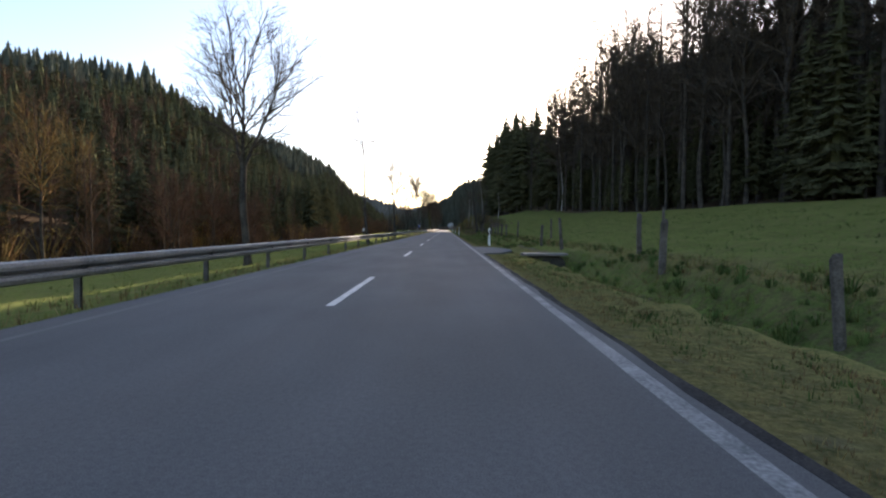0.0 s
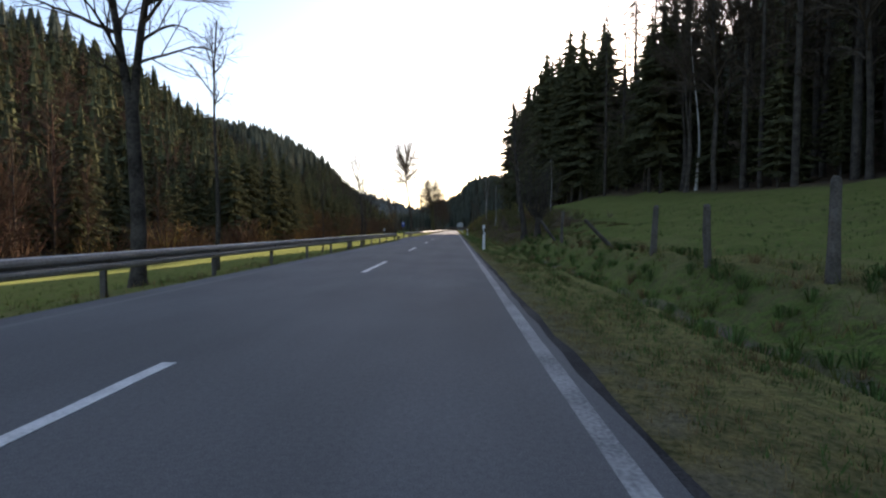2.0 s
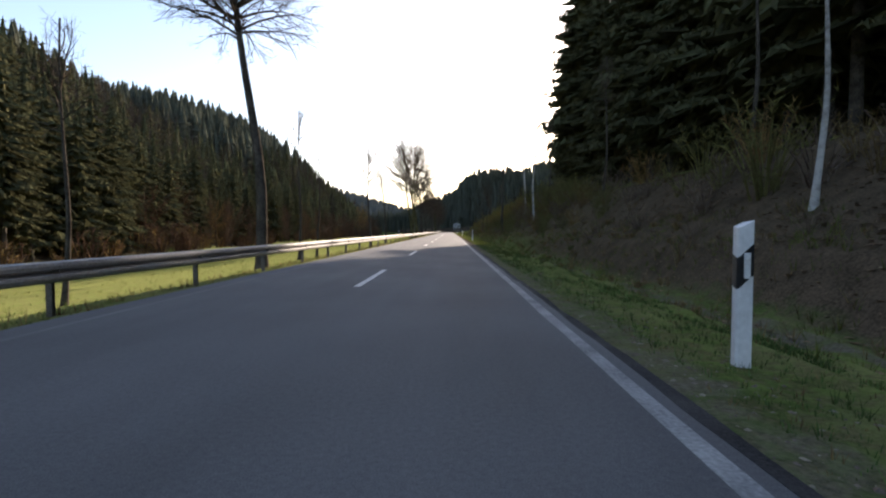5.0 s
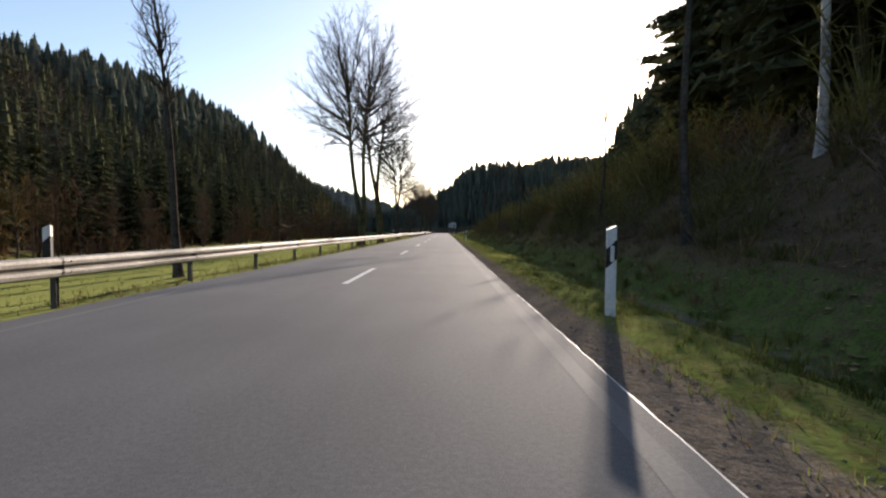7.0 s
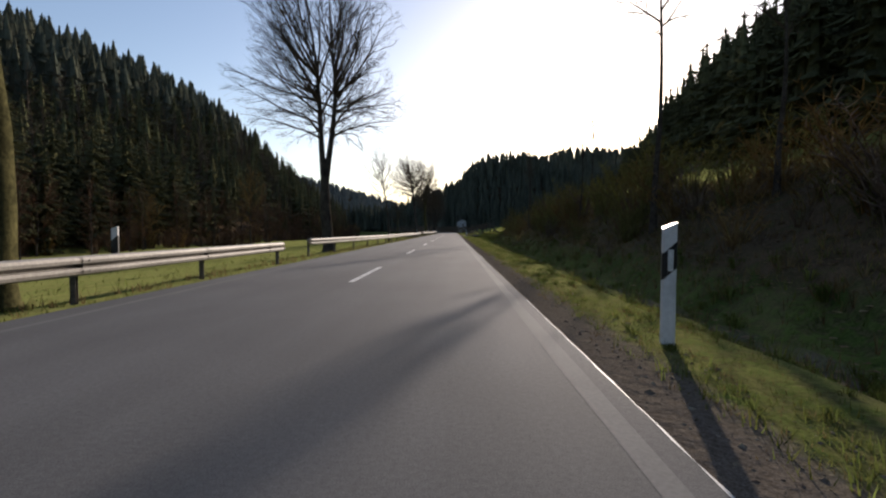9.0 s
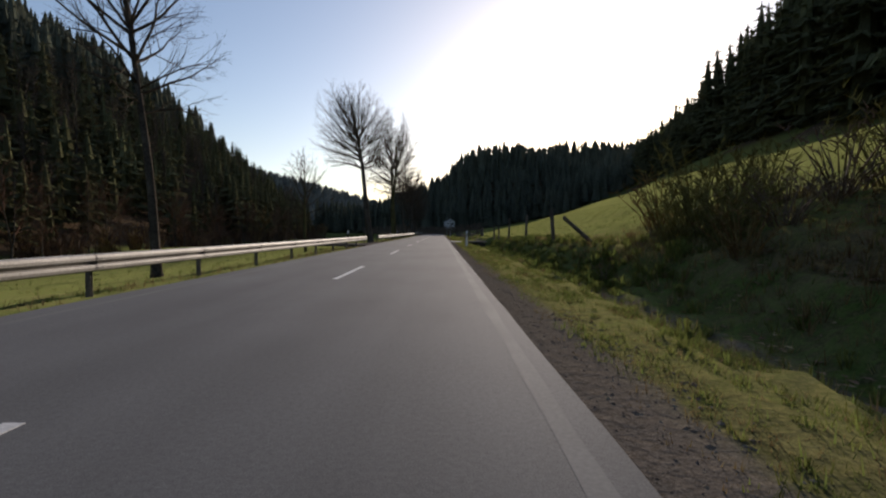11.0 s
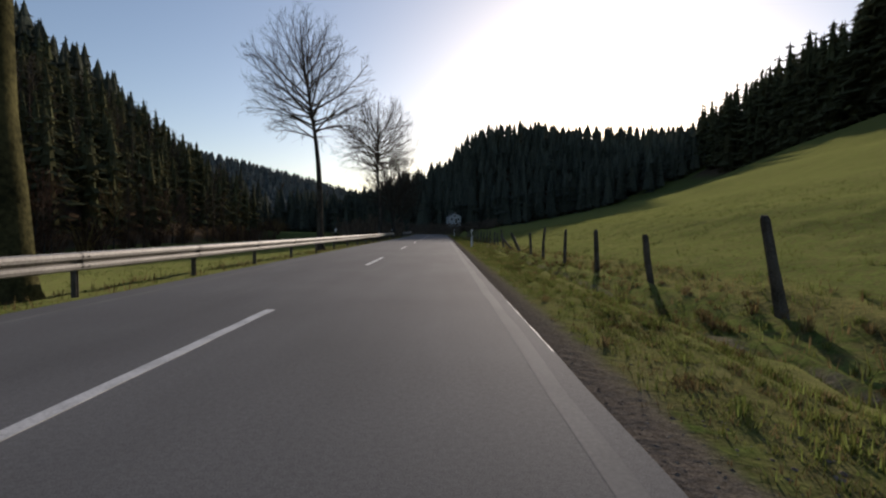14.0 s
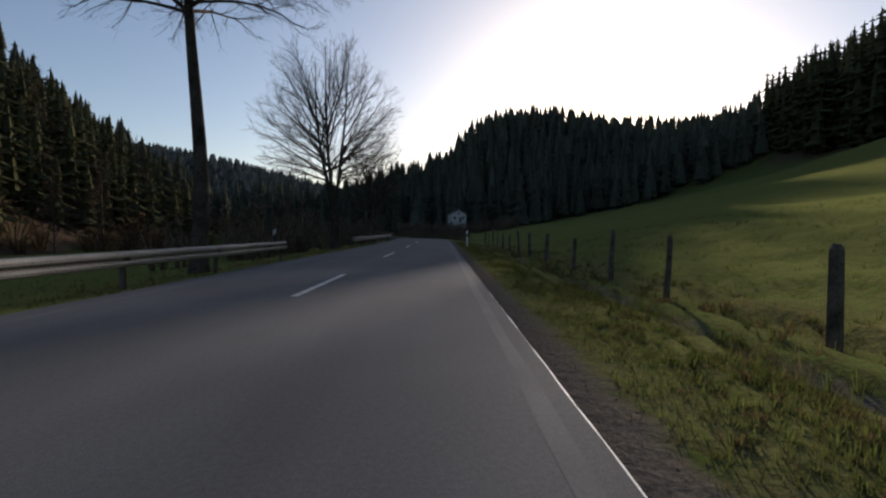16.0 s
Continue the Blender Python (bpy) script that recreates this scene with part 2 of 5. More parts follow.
def height(x, y):
    x, y = np.broadcast_arrays(np.asarray(x, float), np.asarray(y, float))
    xr = x - bend(y)
    flat = road_z(y)
    # right of the road
    xs = np.array([3.2, 3.9, 4.9, 5.3, 6.1, 6.8, *RIGHT])
    dd = np.interp(y, [a for a, _ in DITCH], [b for _, b in DITCH])
    cols = [np.full(y.shape, -0.03), np.full(y.shape, -0.05), np.full(y.shape, -0.07), -0.12 - 0.1 * dd, -0.08 - dd, -0.06 - 0.9 * dd]
    cols += [np.interp(y, YK, RIGHT[k]) for k in RIGHT]
    xx = np.clip(xr, xs[0], xs[-1])
    zr = np.zeros(y.shape)
    for i in range(len(xs) - 1):
        m = (xx >= xs[i]) & (xx <= xs[i + 1])
        t = (xx - xs[i]) / (xs[i + 1] - xs[i])
        t = np.where(xs[i] >= 5, t * t * (3 - 2 * t) * 0.5 + t * 0.5, t)
        zr = np.where(m, cols[i] * (1 - t) + cols[i + 1] * t, zr)
    # left of the road
    lf = np.interp(y, [-400, 60, 105, 145, 180, 215, 250, 278, 305, 365, 420, 460, 500, 530, 580, 620, 660], [0.84, 0.80, 0.80, 0.88, 1.08, 1.36, 1.27, 1.22, 1.06, 1.30, 1.47, 1.48, 1.28, 1.03, 0.6, 0.25, 0.02])
    e = edge_left(y)
    hill = (np.interp(np.clip(x - e, -370, 0), LEFT_U, LEFT_Z) + 2.9) * lf - 2.9
    low = np.interp(np.clip((x + 3.1) / (e + 3.1), 0, 1), [0, 0.06, 0.18, 0.55, 1], [-0.06, -0.35, -1.1, -2.3, -2.9])
    zl = np.where(x < e, hill, low)
    z = np.where(xr > 3.2, zr, np.where(xr < -3.1, zl, -0.06))
    z = z + np.where(np.abs(xr) > 6, flat * 0.6, flat)
    z = z + 0.45 * np.exp(-((xr - 7.2) / 1.5) ** 2) * smooth(321, 323, y) * smooth(332, 328, y)
    # the spur that closes the valley, and the ridges behind it
    spur = np.interp(x, SPUR_X, SPUR_Z) * smooth(552, 655, y + np.abs(x - 40) * 0.12)
    z = np.maximum(z, np.where(y > 500, spur - 0.5, -99))
    ridge = 80 * smooth(30, 130, x) * smooth(650, 790, y)
    z = np.maximum(z, np.where(y > 640, ridge - 1, -99))
    far = np.interp(x, [-900, -560, -330, -130, 40, 200], [230, 172, 112, 52, 60, 90]) * smooth(900, 1650, y)
    z = np.maximum(z, np.where(y > 880, far - 1, -99))
    away = smooth(3.2, 9, np.abs(xr))
    z = z + away * (0.06 * wob(x, y, 1.6, 3) + 0.10 * wob(x, y, 0.5, 4) * smooth(5, 20, np.abs(xr)))
    z = z + smooth(15, 60, np.abs(xr)) * 0.9 * wob(x, y, 0.09, 5) * smooth(-30, 10, z + 25)
    return z


def link(name, verts, faces, mats, index=None, shade=False):
    me = bpy.data.meshes.new(name)
    verts, faces = np.asarray(verts, np.float32), np.asarray(faces, np.int32)
    k = faces.shape[1]
    me.vertices.add(len(verts))
    me.vertices.foreach_set("co", verts.ravel())
    me.loops.add(faces.size)
    me.loops.foreach_set("vertex_index", faces.ravel())
    me.polygons.add(len(faces))
    me.polygons.foreach_set("loop_start", np.arange(len(faces), dtype=np.int32) * k)
    for m in mats:
        me.materials.append(m)
    if index is not None:
        me.polygons.foreach_set("material_index", np.asarray(index, np.int32))
    me.polygons.foreach_set("use_smooth", np.full(len(faces), shade))
    me.update(calc_edges=True)
    return me


def ground_material():
    """Meadow, forest floor, dirt verge: mixed by place along and across the valley."""
    m = bpy.data.materials.new("meadow_and_verge")
    m.use_nodes = True
    n, l = m.node_tree.nodes, m.node_tree.links
    p = n["Principled BSDF"]
    p.inputs["Roughness"].default_value = 0.9
    p.inputs["Specular IOR Level"].default_value = 0.0
    p.inputs["IOR"].default_value = 1.0
    p.inputs["Sheen Roughness"].default_value = 0.4
    p.inputs["Sheen Tint"].default_value = (0.62, 0.66, 0.22, 1)
    at = n.new("ShaderNodeVertexColor")
    at.layer_name = "cover"
    sep = n.new("ShaderNodeSeparateColor")
    l.new(at.outputs["Color"], sep.inputs["Color"])
    geo = n.new("ShaderNodeNewGeometry")

    def noise_tex(scale, detail=5):
        t = n.new("ShaderNodeTexNoise")
        t.inputs["Scale"].default_value, t.inputs["Detail"].default_value = scale, detail
        l.new(geo.outputs["Position"], t.inputs["Vector"])
        return t.outputs["Fac"]

    def ramp(fac, c0, c1, lo=0.35, hi=0.65):
        r = n.new("ShaderNodeValToRGB")
        r.color_ramp.elements[0].position, r.color_ramp.elements[1].position = lo, hi
        r.color_ramp.elements[0].color, r.color_ramp.elements[1].color = (*c0, 1), (*c1, 1)
        l.new(fac, r.inputs["Fac"])
        return r.outputs["Color"]

    def blend(fac, c0, c1):
        x = n.new("ShaderNodeMix")
        x.data_type = "RGBA"
        l.new(fac, x.inputs["Factor"])
        l.new(c0, x.inputs[6])
        l.new(c1, x.inputs[7])
        return x.outputs[2]

    def edge(fac, noise_fac, width=0.35):
        """Breaks a soft border up with noise."""
        a = n.new("ShaderNodeMath")
        a.operation = "MULTIPLY_ADD"
        l.new(noise_fac, a.inputs[0])
        a.inputs[1].default_value = 0.9
        l.new(fac, a.inputs[2])
        r = n.new("ShaderNodeMapRange")
        r.inputs["From Min"].default_value, r.inputs["From Max"].default_value = 0.95 - width / 2, 0.95 + width / 2
        l.new(a.outputs[0], r.inputs["Value"])
        return r.outputs["Result"]

    fine, mid, big, grit = noise_tex(22, 8), noise_tex(2.5, 7), noise_tex(0.12, 4), noise_tex(90, 4)
    lush = blend(big, ramp(fine, (0.033, 0.058, 0.015), (0.092, 0.132, 0.033)), ramp(mid, (0.046, 0.072, 0.018), (0.108, 0.148, 0.038)))
    dry = blend(mid, ramp(fine, (0.078, 0.057, 0.026), (0.22, 0.158, 0.075)), ramp(grit, (0.058, 0.058, 0.022), (0.155, 0.142, 0.056)))
    soil = blend(mid, ramp(grit, (0.050, 0.040, 0.032), (0.20, 0.170, 0.14)), ramp(fine, (0.066, 0.053, 0.042), (0.165, 0.138, 0.112)))
    litter = blend(big, ramp(mid, (0.040, 0.030, 0.020), (0.12, 0.084, 0.055)), ramp(fine, (0.036, 0.030, 0.019), (0.145, 0.102, 0.066)))
    clump = noise_tex(6.5, 6)
    tuft = n.new("ShaderNodeMapRange")
    tuft.inputs["From Min"].default_value, tuft.inputs["From Max"].default_value = 0.40, 0.58
    tuft.inputs["To Min"].default_value = 0.12
    l.new(clump, tuft.inputs["Value"])
    gap = ramp(fine, (0.035, 0.036, 0.016), (0.105, 0.092, 0.046))
    lush = blend(tuft.outputs["Result"], gap, lush)
    dry = blend(tuft.outputs["Result"], gap, dry)
    patch = noise_tex(0.8, 6)
    thatch = ramp(grit, (0.085, 0.070, 0.034), (0.23, 0.19, 0.10))
    spot = n.new("ShaderNodeMapRange")
    spot.inputs["From Min"].default_value, spot.inputs["From Max"].default_value = 0.48, 0.62
    spot.inputs["To Max"].default_value = 0.75
    l.new(patch, spot.inputs["Value"])
    share = n.new("ShaderNodeMath")
    share.operation, share.inputs[1].default_value = "ADD", 0.3
    share.use_clamp = True
    l.new(sep.outputs["Green"], share.inputs[0])
    dead = n.new("ShaderNodeMath")
    dead.operation = "MULTIPLY"
    l.new(spot.outputs["Result"], dead.inputs[0])
    l.new(share.outputs[0], dead.inputs[1])
    lush = blend(dead.outputs[0], lush, thatch)
    c = blend(edge(sep.outputs["Green"], mid), lush, dry)
    c = blend(edge(sep.outputs["Blue"], mid), c, litter)
    c = blend(edge(sep.outputs["Red"], mid), c, soil)
    l.new(c, p.inputs["Base Color"])
    # the fuzz of grass tips, none on bare soil or litter
    bare = n.new("ShaderNodeMath")
    bare.operation, bare.use_clamp = "ADD", True
    l.new(sep.outputs["Red"], bare.inputs[0])
    l.new(sep.outputs["Blue"], bare.inputs[1])
    fuzz = n.new("ShaderNodeMapRange")
    fuzz.inputs["To Min"].default_value, fuzz.inputs["To Max"].default_value = 0.19, 0.0
    l.new(bare.outputs[0], fuzz.inputs["Value"])
    l.new(fuzz.outputs["Result"], p.inputs["Sheen Weight"])
    b = n.new("ShaderNodeBump")
    b.inputs["Strength"].default_value, b.inputs["Distance"].default_value = 0.40, 0.016
    l.new(fine, b.inputs["Height"])
    b2 = n.new("ShaderNodeBump")
    b2.inputs["Strength"].default_value, b2.inputs["Distance"].default_value = 0.25, 0.06
    l.new(mid, b2.inputs["Height"])
    l.new(b.outputs["Normal"], b2.inputs["Normal"])
    b3 = n.new("ShaderNodeBump")
    b3.inputs["Strength"].default_value, b3.inputs["Distance"].default_value = 0.45, 0.05
    l.new(clump, b3.inputs["Height"])
    l.new(b2.outputs["Normal"], b3.inputs["Normal"])
    l.new(b3.outputs["Normal"], p.inputs["Normal"])
    return m


def forest_right(x, y):
    """True where the wood on the right stands."""
    return x > edge_right(y)


def forest_left(x, y):
    return (x < edge_left(y)) & (y < 640)


def build_ground():
    xs = np.concatenate([-np.geomspace(3500, 60, 26), np.arange(-57, -12, 3.0), np.arange(-12, -3.3, 0.45), [-3.3, -3.08, -2.9, 0, 3.05, 3.2, 3.35],
                         np.arange(3.5, 9.0, 0.2), np.arange(9.0, 20, 0.6), np.arange(20, 61, 2.5), np.geomspace(66, 3500, 30)])
    ys = np.concatenate([-np.geomspace(2500, 8, 16), np.arange(-6, 440, 0.85), np.arange(440, 560, 3.0), np.geomspace(563, 1000, 55), np.geomspace(1030, 5000, 22)])
    X, Y = np.meshgrid(xs, ys)
    near = (Y > -10) & (Y < 470)
    X = X + np.where(np.abs(X) < 30, bend(Y), 0)
    Z = height(X, Y)
    xr = X - bend(Y)
    Z = np.where((xr > -3.0) & (xr < 3.1), Z - 0.22, Z)
    r = np.random.RandomState(5)
    rough = smooth(3.9, 4.6, np.abs(xr)) * smooth(30, 12, np.abs(xr)) * near
    Z = Z + rough * ((r.rand(*X.shape) - 0.5) * np.where(xr > 5, 0.16, 0.07) + np.where(xr > 5, 0.13, 0.0) * wob(X, Y, 3.4, 8))
    verts = np.stack([X, Y, Z], -1).reshape(-1, 3)
    nx = len(xs)
    i = np.arange(len(ys) - 1)[:, None] * nx + np.arange(nx - 1)[None]
    faces = np.stack([i, i + 1, i + nx + 1, i + nx], -1).reshape(-1, 4)
    me = link("ground", verts, faces, [ground_material()], shade=True)
    # cover: red = bare soil, green = dry grass, blue = litter under trees and scrub
    soil = np.where(xr > 0, smooth(4.25, 3.75, xr + np.interp(Y, [290, 345], [0, 0.28])) * np.interp(Y, [0, 60, 150, 180], [0.25, 0.4, 0.5, 0.95]), smooth(-3.7, -3.3, xr) * 0.6)
    ditch_soil = np.exp(-((xr - 6.3) / 0.35) ** 2) * 0.6
    soil = np.clip(np.maximum(soil, ditch_soil), 0, 1)
    dry = np.interp(Y, [0, 30, 90, 140, 200, 280, 300, 340, 500], [1.1, 1.0, 0.5, 0.15, 0.30, 0.62, 0.72, 0.5, 0.45]) * ((xr > 3) & (xr < 6.5))
    dry = np.maximum(dry, 0.75 * np.exp(-((xr - 8.6) / 1.0) ** 2))
    dry = np.maximum(dry, 0.35 * ((xr < -3) & (xr > -6)))
    bank = smooth(84, 100, Y) * smooth(180, 150, Y) * smooth(6.2, 7.5, xr) * smooth(14.5, 12.8, xr)
    bank = np.maximum(bank, smooth(84, 100, Y) * smooth(294, 272, Y) * smooth(6.8, 8.2, xr) * smooth(14, 12.5, xr) * 0.8)
    wood = np.where(forest_right(X, Y) | forest_left(X, Y) | (Y > 560), 1.0, 0.0)
    cov = np.stack([soil, dry, np.maximum(bank * 0.85, wood), np.ones_like(soil)], -1).reshape(-1, 4)
    layer = me.color_attributes.new("cover", "FLOAT_COLOR", "POINT")
    layer.data.foreach_set("color", cov.astype(np.float32).ravel())
    ob = new("ground", me)
    return tagged(ob, "rolling meadow and forest floor with grassy roadside verges", "ground", kind="structure")


def strip(name, x0, x1, ys, z, mat, thick=0.0, label="", jag=0.0, kind="structure", seed=0):
    """A band along the road with a closed edge."""
    r = np.random.RandomState(seed)
    ys = np.asarray(ys, float)
    c, zz = bend(ys), road_z(ys)
    j0, j1 = (r.rand(len(ys)) - 0.5) * jag, (r.rand(len(ys)) - 0.5) * jag
    cols = [(x0 + c + j0, zz + z), (x1 + c + j1, zz + z)]
    if thick:
        cols = [(x0 + c + j0, zz + z - thick), *cols, (x1 + c + j1, zz + z - thick)]
    k = len(cols)
    verts = np.stack([np.stack([a, ys, b], -1) for a, b in cols], 1).reshape(-1, 3)
    i = np.arange(len(ys) - 1)[:, None] * k + np.arange(k - 1)[None]
    faces = np.stack([i, i + 1, i + k + 1, i + k], -1).reshape(-1, 4)[:, ::-1]
    return link(name, verts, faces, [mat])


ground = build_ground()
ROAD_Y = np.concatenate([np.arange(-60, 440, 1.0), np.arange(440, 640, 2.0)])
road = tagged(new("road", strip("road", -3.12, 3.30, ROAD_Y, 0.0, asphalt, 0.25, jag=0.018)), "grey asphalt country road with worn markings", "road", kind="structure")


def road_part(name, mesh, label=""):
    ob = new(name, mesh)
    ob.parent = road
    return tagged(ob, label) if label else ob


road_part("edge_line", strip("edge_line", 3.015, 3.15, np.arange(-60, 177, 1.0), 0.0015, paint_worn, 0.0, jag=0.02, seed=1), "worn white edge line")
road_part("edge_line", strip("edge_line", 3.00, 3.14, np.arange(177, 520, 1.0), 0.0015, paint_faint, 0.0, jag=0.03, seed=5), "faded grey edge line")
for y0, y1 in ((178, 186), (189, 203), (211, 216), (224, 233), (284.5, 291), (297, 304), (319, 328), (333, 335.5), (345, 349), (358, 372), (374, 381), (384, 392)):
    road_part("edge_paint", strip("edge_paint", 3.288, 3.298, np.arange(y0, y1, 0.25), 0.002, paint, 0.0, jag=0.011, seed=y0 if isinstance(y0, int) else 6), "bright white paint remnant on the asphalt edge")
for y0, y1, mat, label in ((-60, 100, paint_faint, "faded grey edge line"), (100, 131, paint_worn, "worn white edge line"), (131, 520, paint_faint, "faded grey edge line")):
    road_part("edge_line", strip("edge_line", -2.70, -2.60, np.arange(y0, y1 + 0.5, 1.0), 0.0015, mat, 0.0, jag=0.03, seed=2), label)
road_part("asphalt_edge", strip("asphalt_edge", 3.26, 3.36, np.arange(-60, 20.5, 0.6), 0.004, asphalt_dark, 0.2, jag=0.06, seed=3), "dark broken asphalt edge strip")
for y0, y1 in ((30.2, 78), (92, 178)):
    road_part("asphalt_edge", strip("asphalt_edge", 3.26, 3.35, np.arange(y0, y1, 0.6), 0.004, asphalt_dark, 0.2, jag=0.06, seed=8), "dark broken asphalt edge strip")
dash = strip("centre_dash", -0.06, 0.06, np.linspace(0, 4, 9), 0.006, paint, 0.005, jag=0.012, seed=4)
for k in range(-4, 36):
    d = road_part("centre_dash", dash)
    d.location = (0, 7.1 + 12 * k, 0)


# ---- trees ----
def tube(path, radii, sides):
    """A tapering tube along a line of points."""
    path, radii = np.asarray(path, float), np.asarray(radii, float)
    n = len(path)
    d = np.gradient(path, axis=0)
    d /= np.linalg.norm(d, axis=1, keepdims=True) + 1e-9
    up = np.where(np.abs(d[:, 2:3]) > 0.9, [[1.0, 0, 0]], [[0, 0, 1.0]])
    u = np.cross(d, up)
    u /= np.linalg.norm(u, axis=1, keepdims=True) + 1e-9
    w = np.cross(d, u)
    a = np.arange(sides) * 2 * math.pi / sides
    verts = path[:, None] + radii[:, None, None] * (np.cos(a)[None, :, None] * u[:, None] + np.sin(a)[None, :, None] * w[:, None])
    i = np.arange(n - 1)[:, None] * sides
    k = np.arange(sides)[None]
    q = (k + 1) % sides
    faces = np.stack([i + k, i + q, i + sides + q, i + sides + k], -1).reshape(-1, 4)
    return verts.reshape(-1, 3), faces


def gather(pieces):
    """Joins (verts, faces) pairs into one."""
    vs, fs, base = [], [], 0
    for v, f in pieces:
        vs.append(v)
        fs.append(np.asarray(f) + base)
        base += len(v)
    return np.concatenate(vs), np.concatenate(fs)


def spikes(a, b, w, r):
    """Slim three-sided spikes from a to b."""
    d = b - a
    u = np.cross(d, r.normal(0, 1, d.shape))
    u *= w / (np.linalg.norm(u, axis=1, keepdims=True) + 1e-9)
    k = np.cross(d, u)
    k *= w / (np.linalg.norm(k, axis=1, keepdims=True) + 1e-9)
    v = np.stack([a + u, a - u * 0.5 + k * 0.87, a - u * 0.5 - k * 0.87, b], 1).reshape(-1, 3)
    i = np.arange(len(a))[:, None] * 4
    f = np.concatenate([i + [[0, 1, 3]], i + [[1, 2, 3]], i + [[2, 0, 3]]])
    return v, np.concatenate([f, f[:, 2:3]], 1)


def outline(shape, h):
    """Half width of a crown at a share of its height."""
    h = min(max(h, 0.0), 1.0)
    if shape == "vase":
        return (0.30 + 0.85 * h ** 0.8) if h < 0.7 else 1.0 * math.sqrt(max(0, 1 - ((h - 0.7) / 0.32) ** 2)) + 0.05
    if shape == "round":
        return math.sqrt(max(0, 1 - (2 * h - 1) ** 2)) * 0.97 + 0.05
    return min(1.0, math.sin(math.pi * min(1, 0.16 + 0.80 * h ** 0.85)) ** 0.62 + 0.04)


def grow(seed, top, low, radius, stems=1, spread=0.0, lean=(0, 0), limbs=26, shape="egg", girth=0.26, fork=0.0, fine=0.010, twigs=2, fan=0.60):
    """A bare tree: trunk or forked stems, limbs that fan upwards to the crown's outline, branches, twigs."""
    r = np.random.RandomState(seed)
    solid, thin = [], []
    w1, w2 = r.uniform(0, 6.28, 2)
    tall = top - low

    def axis(z):
        q = max(z, 0.0)
        return np.array([lean[0] * (q / top) ** 1.2 + 0.16 * math.sin(z * 0.42 + w1) * min(1, q / 3), lean[1] * q / top + 0.16 * math.sin(z * 0.37 + w2) * min(1, q / 3), z])

    def inside(p, d, ln):
        """Shortens a shoot that would leave the crown's outline."""
        q = p + d * ln
        c = axis(q[2])
        out = math.hypot(q[0] - c[0], q[1] - c[1])
        most = radius * outline(shape, (q[2] - low) / tall) * 1.04 + 0.12
        if out > most or q[2] > top:
            ln *= max(0.3, min(most / max(out, 0.01), 1.0 if q[2] <= top else 0.6))
        return max(ln, 0.25)

    hs = np.linspace(0, 1, 41)
    wide = np.array([outline(shape, h) for h in hs]) * radius

    def trimmed(p, q):
        """Keeps twig tips within the crown."""
        z = q[:, 2].clip(0)
        out = np.hypot(q[:, 0] - lean[0] * (z / top) ** 1.2, q[:, 1] - lean[1] * z / top)
        over = (out > np.interp((z - low) / tall, hs, wide) * 1.06 + 0.15) | (z > top * 1.005)
        return p + (q - p) * np.where(over, 0.35, 1.0)[:, None]

    leaders = []
    if stems == 1:
        zs = np.concatenate([[-0.25, 0.0, 0.35], np.linspace(0.9, top * 0.95, 15)])
        rad = girth * np.maximum(0.05, 1 - (zs / top).clip(0, 1)) ** 0.95
        rad[:3] *= [1.75, 1.45, 1.14]
        leaders.append((np.array([axis(z) for z in zs]), rad, 0.0))
    else:
        zs = np.concatenate([[-0.25, 0.0, 0.3], np.linspace(0.6, max(fork, 0.8) + 0.1, 5)])
        solid.append(("trunk", *tube([axis(z) for z in zs], girth * (1.0 - 0.16 * zs / max(fork, 0.8)) * np.array([1.7, 1.4, 1.12, 1, 1, 1, 1, 0.9]), 11)))
        for s in range(stems):
            a = 6.283 * s / stems + 0.6 + r.uniform(-0.3, 0.3)
            zt = np.linspace(fork - 0.15, top * r.uniform(0.84, 0.94), 13)
            t = (zt - zt[0]) / (zt[-1] - zt[0])
            sw = r.uniform(0, 6.28)
            off = spread * (1.5 * t - 0.5 * t ** 2) / 2 + 0.14 * np.sin(t * 7 + sw) * t
            line = np.array([axis(z) for z in zt]) + np.stack([off * math.cos(a), off * math.sin(a), 0 * t], -1)
            leaders.append((line, girth * 0.86 / math.sqrt(stems) * np.maximum(0.05, 1 - t) ** 0.9, a))
    for line, rad, _ in leaders:
        solid.append(("trunk" if stems == 1 else "stem", *tube(line, np.maximum(rad, 0.03), 10)))
    two = []
    golden = r.uniform(0, 6.28)
    for k in range(limbs):
        h = ((k + r.rand()) / limbs) ** 0.9
        golden += 2.39996 + r.uniform(-0.3, 0.3)
        line, rad, _ = min(leaders, key=lambda q: -math.cos(golden - q[2]) + r.uniform(0, 0.7)) if stems > 1 else leaders[0]
        reach = r.uniform(0.84, 1.0) if k % 4 else r.uniform(0.35, 0.7)
        out = radius * outline(shape, h) * reach
        ez = low + tall * (h * 0.97 + 0.01)
        end = axis(ez) + [math.cos(golden) * out, math.sin(golden) * out, 0]
        z = low + tall * (fan * h ** 1.25 * r.uniform(0.72, 1.08) + r.uniform(-0.02, 0.07))
        z = min(z, ez - 0.25 * out if h > 0.12 else ez + 0.3)
        z = min(max(z, line[0][2] + 0.3), line[-1][2] - 0.4)
        st = np.array([np.interp(z, line[:, 2], line[:, c]) for c in range(3)])
        rs = float(np.interp(z, line[:, 2], rad))
        length = np.linalg.norm(end - st)
        away = np.array([math.cos(golden), math.sin(golden), 0.0])
        mid = (st + end) / 2
        # low limbs arch over, high ones sweep up
        mid = mid + (away * 0.11 * length * min(1, h * 1.6) if h > 0.22 else np.array([0, 0, 0.17 * length])) * r.uniform(0.5, 1.3)
        t = np.linspace(0, 1, 9)[:, None]
